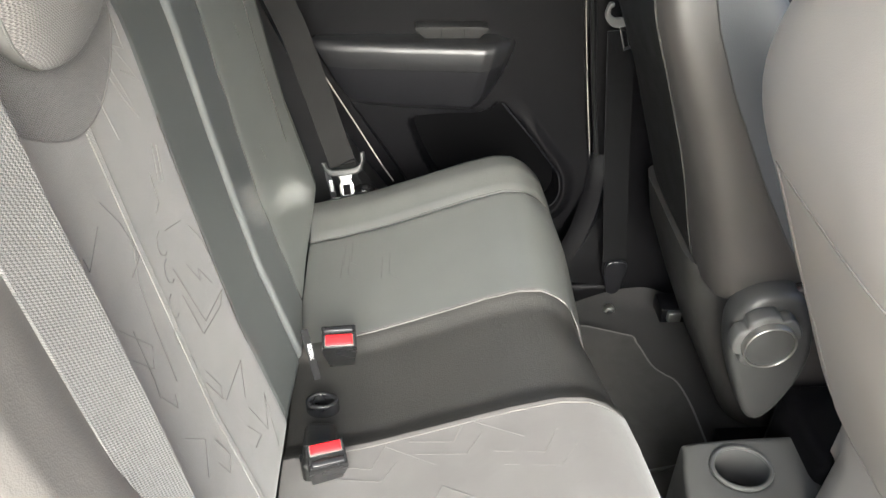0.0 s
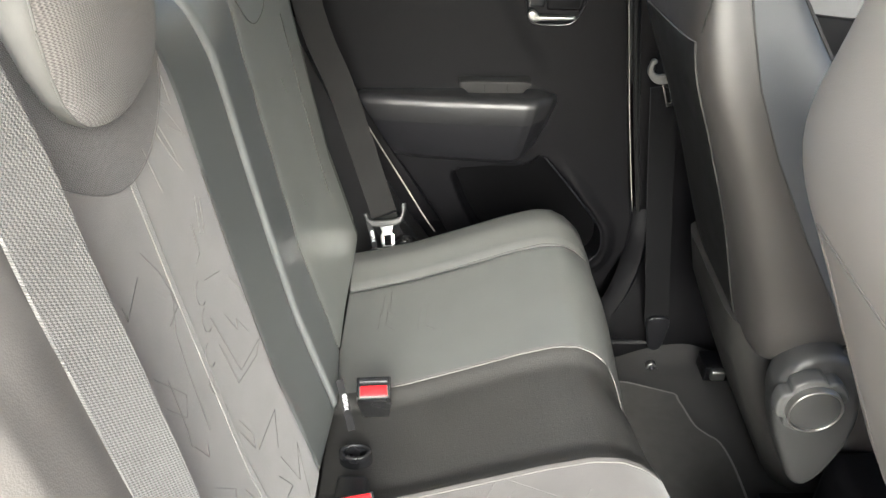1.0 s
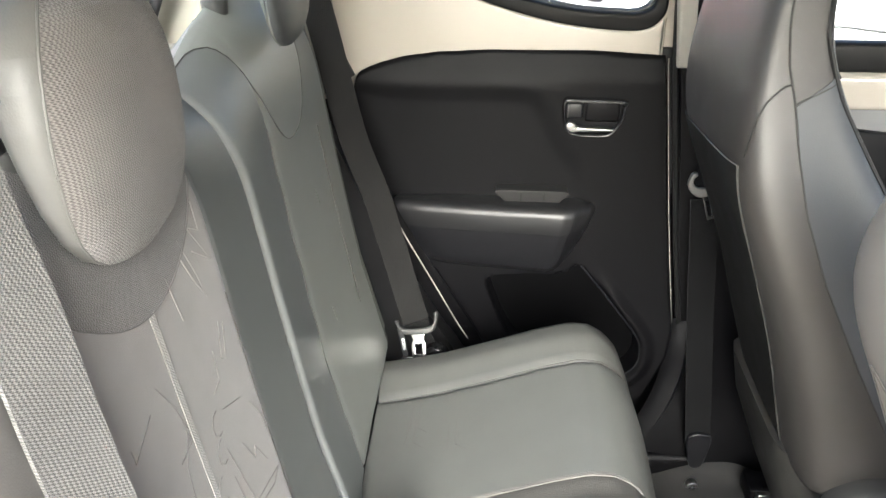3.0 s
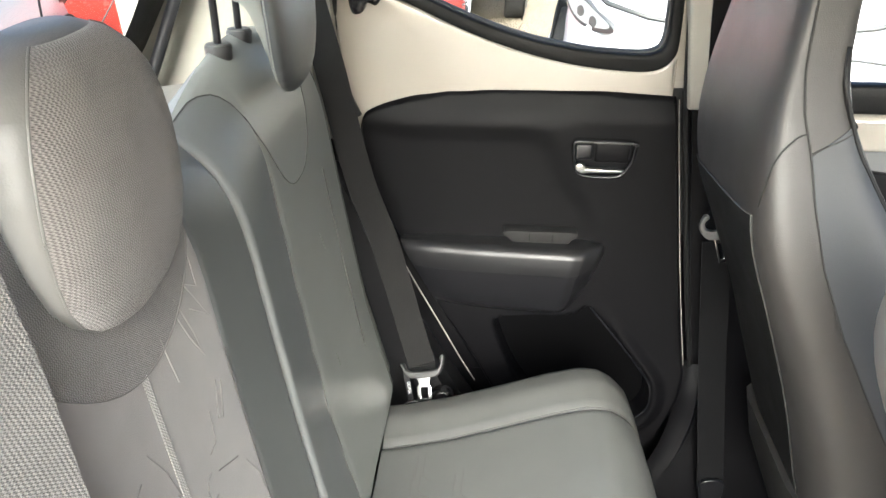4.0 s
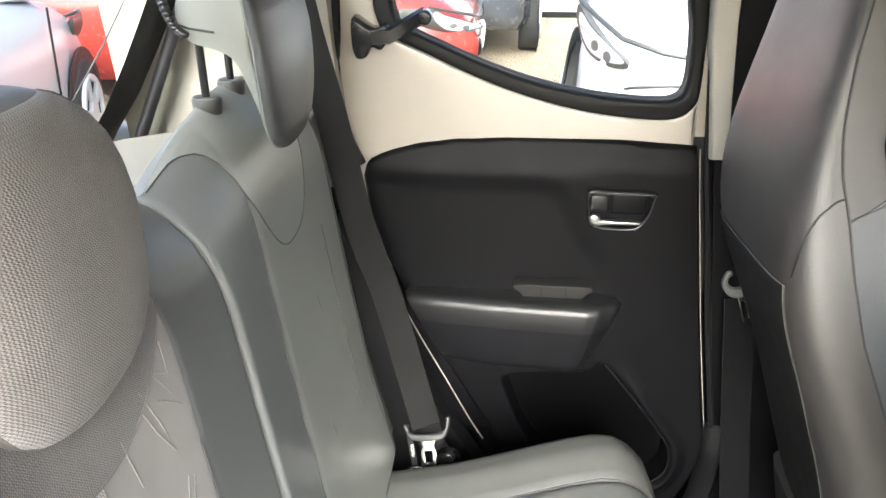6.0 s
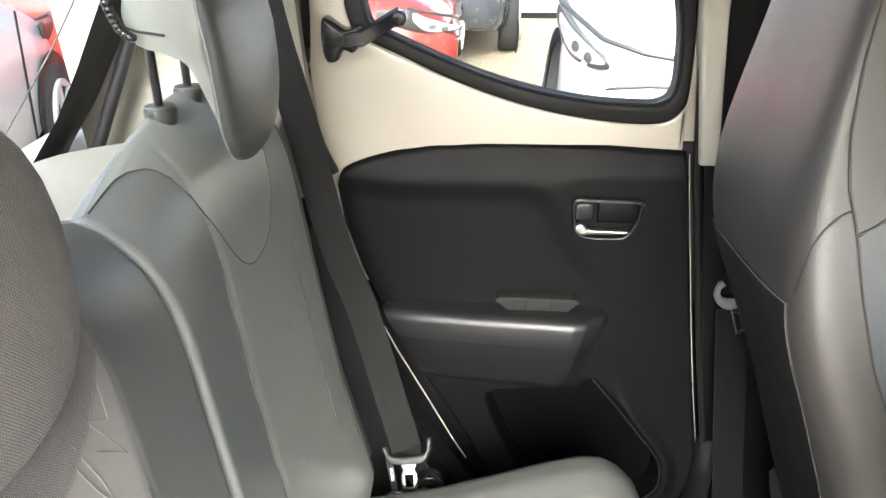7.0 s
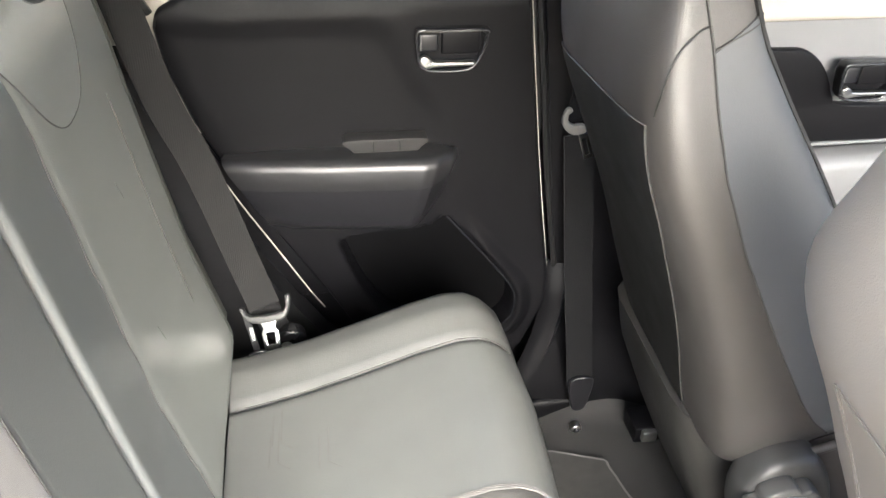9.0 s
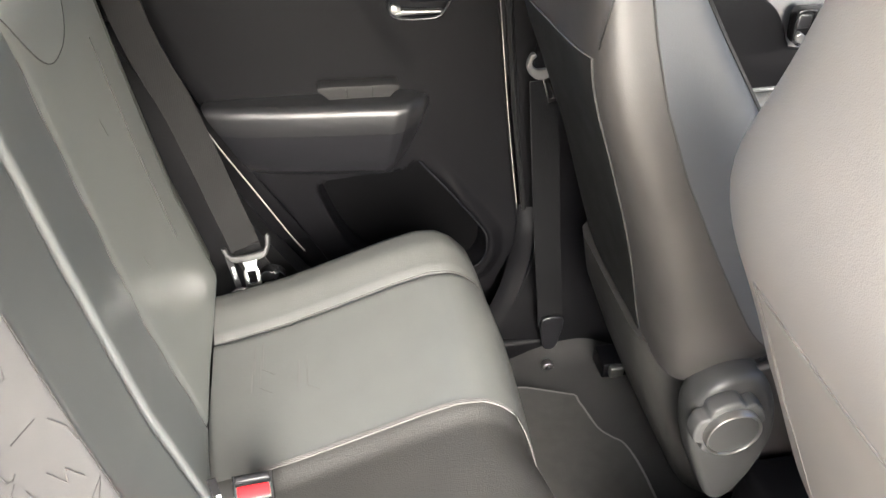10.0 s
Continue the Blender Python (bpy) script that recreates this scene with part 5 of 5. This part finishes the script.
# ---- outside: parked cars and a wall ----
def parked_car(at, turn, paint, label, size=(1, 1, 1)):
    """A small hatchback, 3.7 m long; its front looks along its own +x."""
    pc = thing("parked_car", label, "car", group="parked cars")
    m = Matrix.Translation(at) @ pose(0, 0, 0, 0, 0, turn) @ Matrix.Diagonal((*size, 1))
    prof = [(-1.8, 0.45, 0.78, 0.70), (-1.75, 0.28, 1.0, 0.78), (-1.5, 0.2, 1.08, 0.82), (-0.6, 0.2, 1.05, 0.84), (0.4, 0.2, 0.98, 0.84), (1.0, 0.2, 0.92, 0.83), (1.5, 0.22, 0.82, 0.78), (1.75, 0.26, 0.70, 0.68), (1.85, 0.34, 0.58, 0.55)]
    secs = []
    for x, zb, zt, w in prof:
        secs.append([m @ Vector((x, y * w, zb + (zt - zb) * h)) for y, h in ((-0.9, 0), (-1, 0.15), (-1, 0.6), (-0.95, 0.85), (-0.8, 1), (0.8, 1), (0.95, 0.85), (1, 0.6), (1, 0.15), (0.9, 0))])
    part("body", loft(secs), paint, pc, sharp=50)
    cab = [(-1.7, 1.02, 0.74, 1.02), (-1.35, 1.05, 0.70, 1.42), (-0.3, 1.03, 0.68, 1.50), (0.35, 0.98, 0.66, 1.42), (1.05, 0.90, 0.72, 0.92)]
    part("cabin_glass", loft([[m @ Vector((x, y, z)) for y, z in ((-w, zb), (-w * 0.82, zt), (w * 0.82, zt), (w, zb))] for x, zb, w, zt in cab]), "car_glass", pc, sharp=30)
    part("roof", loft([[m @ Vector((x, y, z)) for y, z in ((-w, z0 - 0.01), (-w * 0.9, z0 + 0.03), (w * 0.9, z0 + 0.03), (w, z0 - 0.01))] for x, z0, w in ((-1.4, 1.40, 0.57), (-0.9, 1.47, 0.57), (-0.3, 1.485, 0.56), (0.3, 1.41, 0.55))]), paint, pc)
    for x in (-1.2, 1.2):
        for s in (-1, 1):
            wh = part("wheel", turned(plate([[(0.29 * math.cos(a), 0.29 * math.sin(a)) for a in np.linspace(0, 2 * math.pi, 36, endpoint=False)]], -0.09, 0.09, 0.03), m @ Matrix.Translation((x, s * 0.77, 0.29))), "tyre", pc)
            part("arch", turned(plate([[(0.335 * math.cos(a), 0.335 * math.sin(a)) for a in np.linspace(0, 2 * math.pi, 36, endpoint=False)]], -0.004, 0.004, 0.001), m @ Matrix.Translation((x, s * 0.843, 0.30))), "rubber", pc)
            spokes = [[(0.2 * math.cos(a), 0.2 * math.sin(a)) for a in np.linspace(0, 2 * math.pi, 36, endpoint=False)]]
            for k in range(5):
                b = 2 * math.pi * k / 5
                spokes.append([(r * math.cos(b + d), r * math.sin(b + d)) for r, d in ((0.07, -0.35), (0.175, -0.42), (0.175, 0.42), (0.07, 0.35))])
            part("rim", turned(plate(spokes, -0.02, 0.02, 0.006), m @ Matrix.Translation((x, s * 0.86, 0.29))), "car_silver", wh)
    for s in (-1, 1):
        def nose(lat, h, out=0.0):
            return m @ Vector((1.80 - 1.3 * max(0, lat - 0.55) + out, s * lat, h))
        edge = flat([(0.79, 0.765), (0.73, 0.715), (0.64, 0.665), (0.55, 0.62), (0.565, 0.60), (0.65, 0.592), (0.735, 0.62), (0.79, 0.70)], 4)
        core = [(0.69 + (a - 0.69) * 0.86, 0.655 + (h - 0.655) * 0.78) for a, h in edge]
        lamp = part("headlight", loft([[nose(a, h, d) for a, h in edge] for d in (-0.12, 0.075, 0.08)]), "plastic_mid", pc, "clear headlight with bright reflector", sharp=30)
        part("reflector", loft([[nose(a, h, d) for a, h in core] for d in (0.0, 0.084)]), "lamp_grey", lamp)
        for a, h in ((0.64, 0.622), (0.70, 0.645)):
            part("bulb", loft([[nose(a + r * math.cos(q), h + r * math.sin(q), d) for q in np.linspace(0, 2 * math.pi, 16, endpoint=False)] for r, d in ((0.018, 0.03), (0.018, 0.088), (0.011, 0.090))]), "plastic_grey", lamp)
        part("hood_line", tube([nose(a, h, 0.05) for a, h in ((0.785, 0.775), (0.70, 0.735), (0.58, 0.69), (0.42, 0.655), (0.25, 0.635), (0.0, 0.63))], 0.011), "plastic_mid", pc, "dark gap below the bonnet")
        part("bumper_line", tube([nose(a, h, 0.06) for a, h in ((0.64, 0.50), (0.52, 0.545), (0.38, 0.555), (0.2, 0.55))], 0.006), "plastic_mid", pc)
        part("tail_light", turned(box(-1.80, -1.60, s * 0.72 - 0.06, s * 0.72 + 0.06, 0.75, 1.0, 0.03), m), "tail", pc, "red tail light")
    part("grille", turned(box(1.70, 1.87, -0.40, 0.40, 0.36, 0.48, 0.03), m), "rubber", pc)
    part("door_line", tube([m @ Vector((x, -0.842, z)) for x, z in ((-0.3, 0.95), (-0.3, 0.3), (0.75, 0.28), (0.8, 0.9))], 0.006), "rubber", pc)
    part("number_plate", turned(box(1.85, 1.88, -0.26, 0.26, 0.40, 0.51, 0.005), m), "white", pc)
    part("rear_plate", turned(box(-1.86, -1.78, -0.26, 0.26, 0.62, 0.73, 0.005), m), "plate", pc)
    return pc


parked_car((1.58, 4.8, -0.32), -101, "car_white", "white car parked nose-on beside the car, headlight in view", (1.05, 1.05, 1.25))
parked_car((-1.92, 5.7, -0.32), 1, "car_red", "red hatchback parked across the yard", (1, 1, 0.9))
parked_car((-2.68, 2.41, -0.32), 103, "car_silver", "silver hatchback parked behind the car")
parked_car((-0.47, 8.5, -0.32), -90, "car_dark", "dark hatchback nose-on behind the red one")
wall = thing("wall_yard", "white plastered yard wall with a dark foot", "wall", kind="structure")
part("face", box(0.3, 16, 9.0, 9.3, -0.26, 2.2), "car_white", wall)
part("far_face", box(-14, 0.3, 10.6, 10.9, -0.22, 2.2), "car_white", wall)
part("foot", box(0.3, 16, 8.96, 9.3, -0.35, -0.26), "rubber", wall)
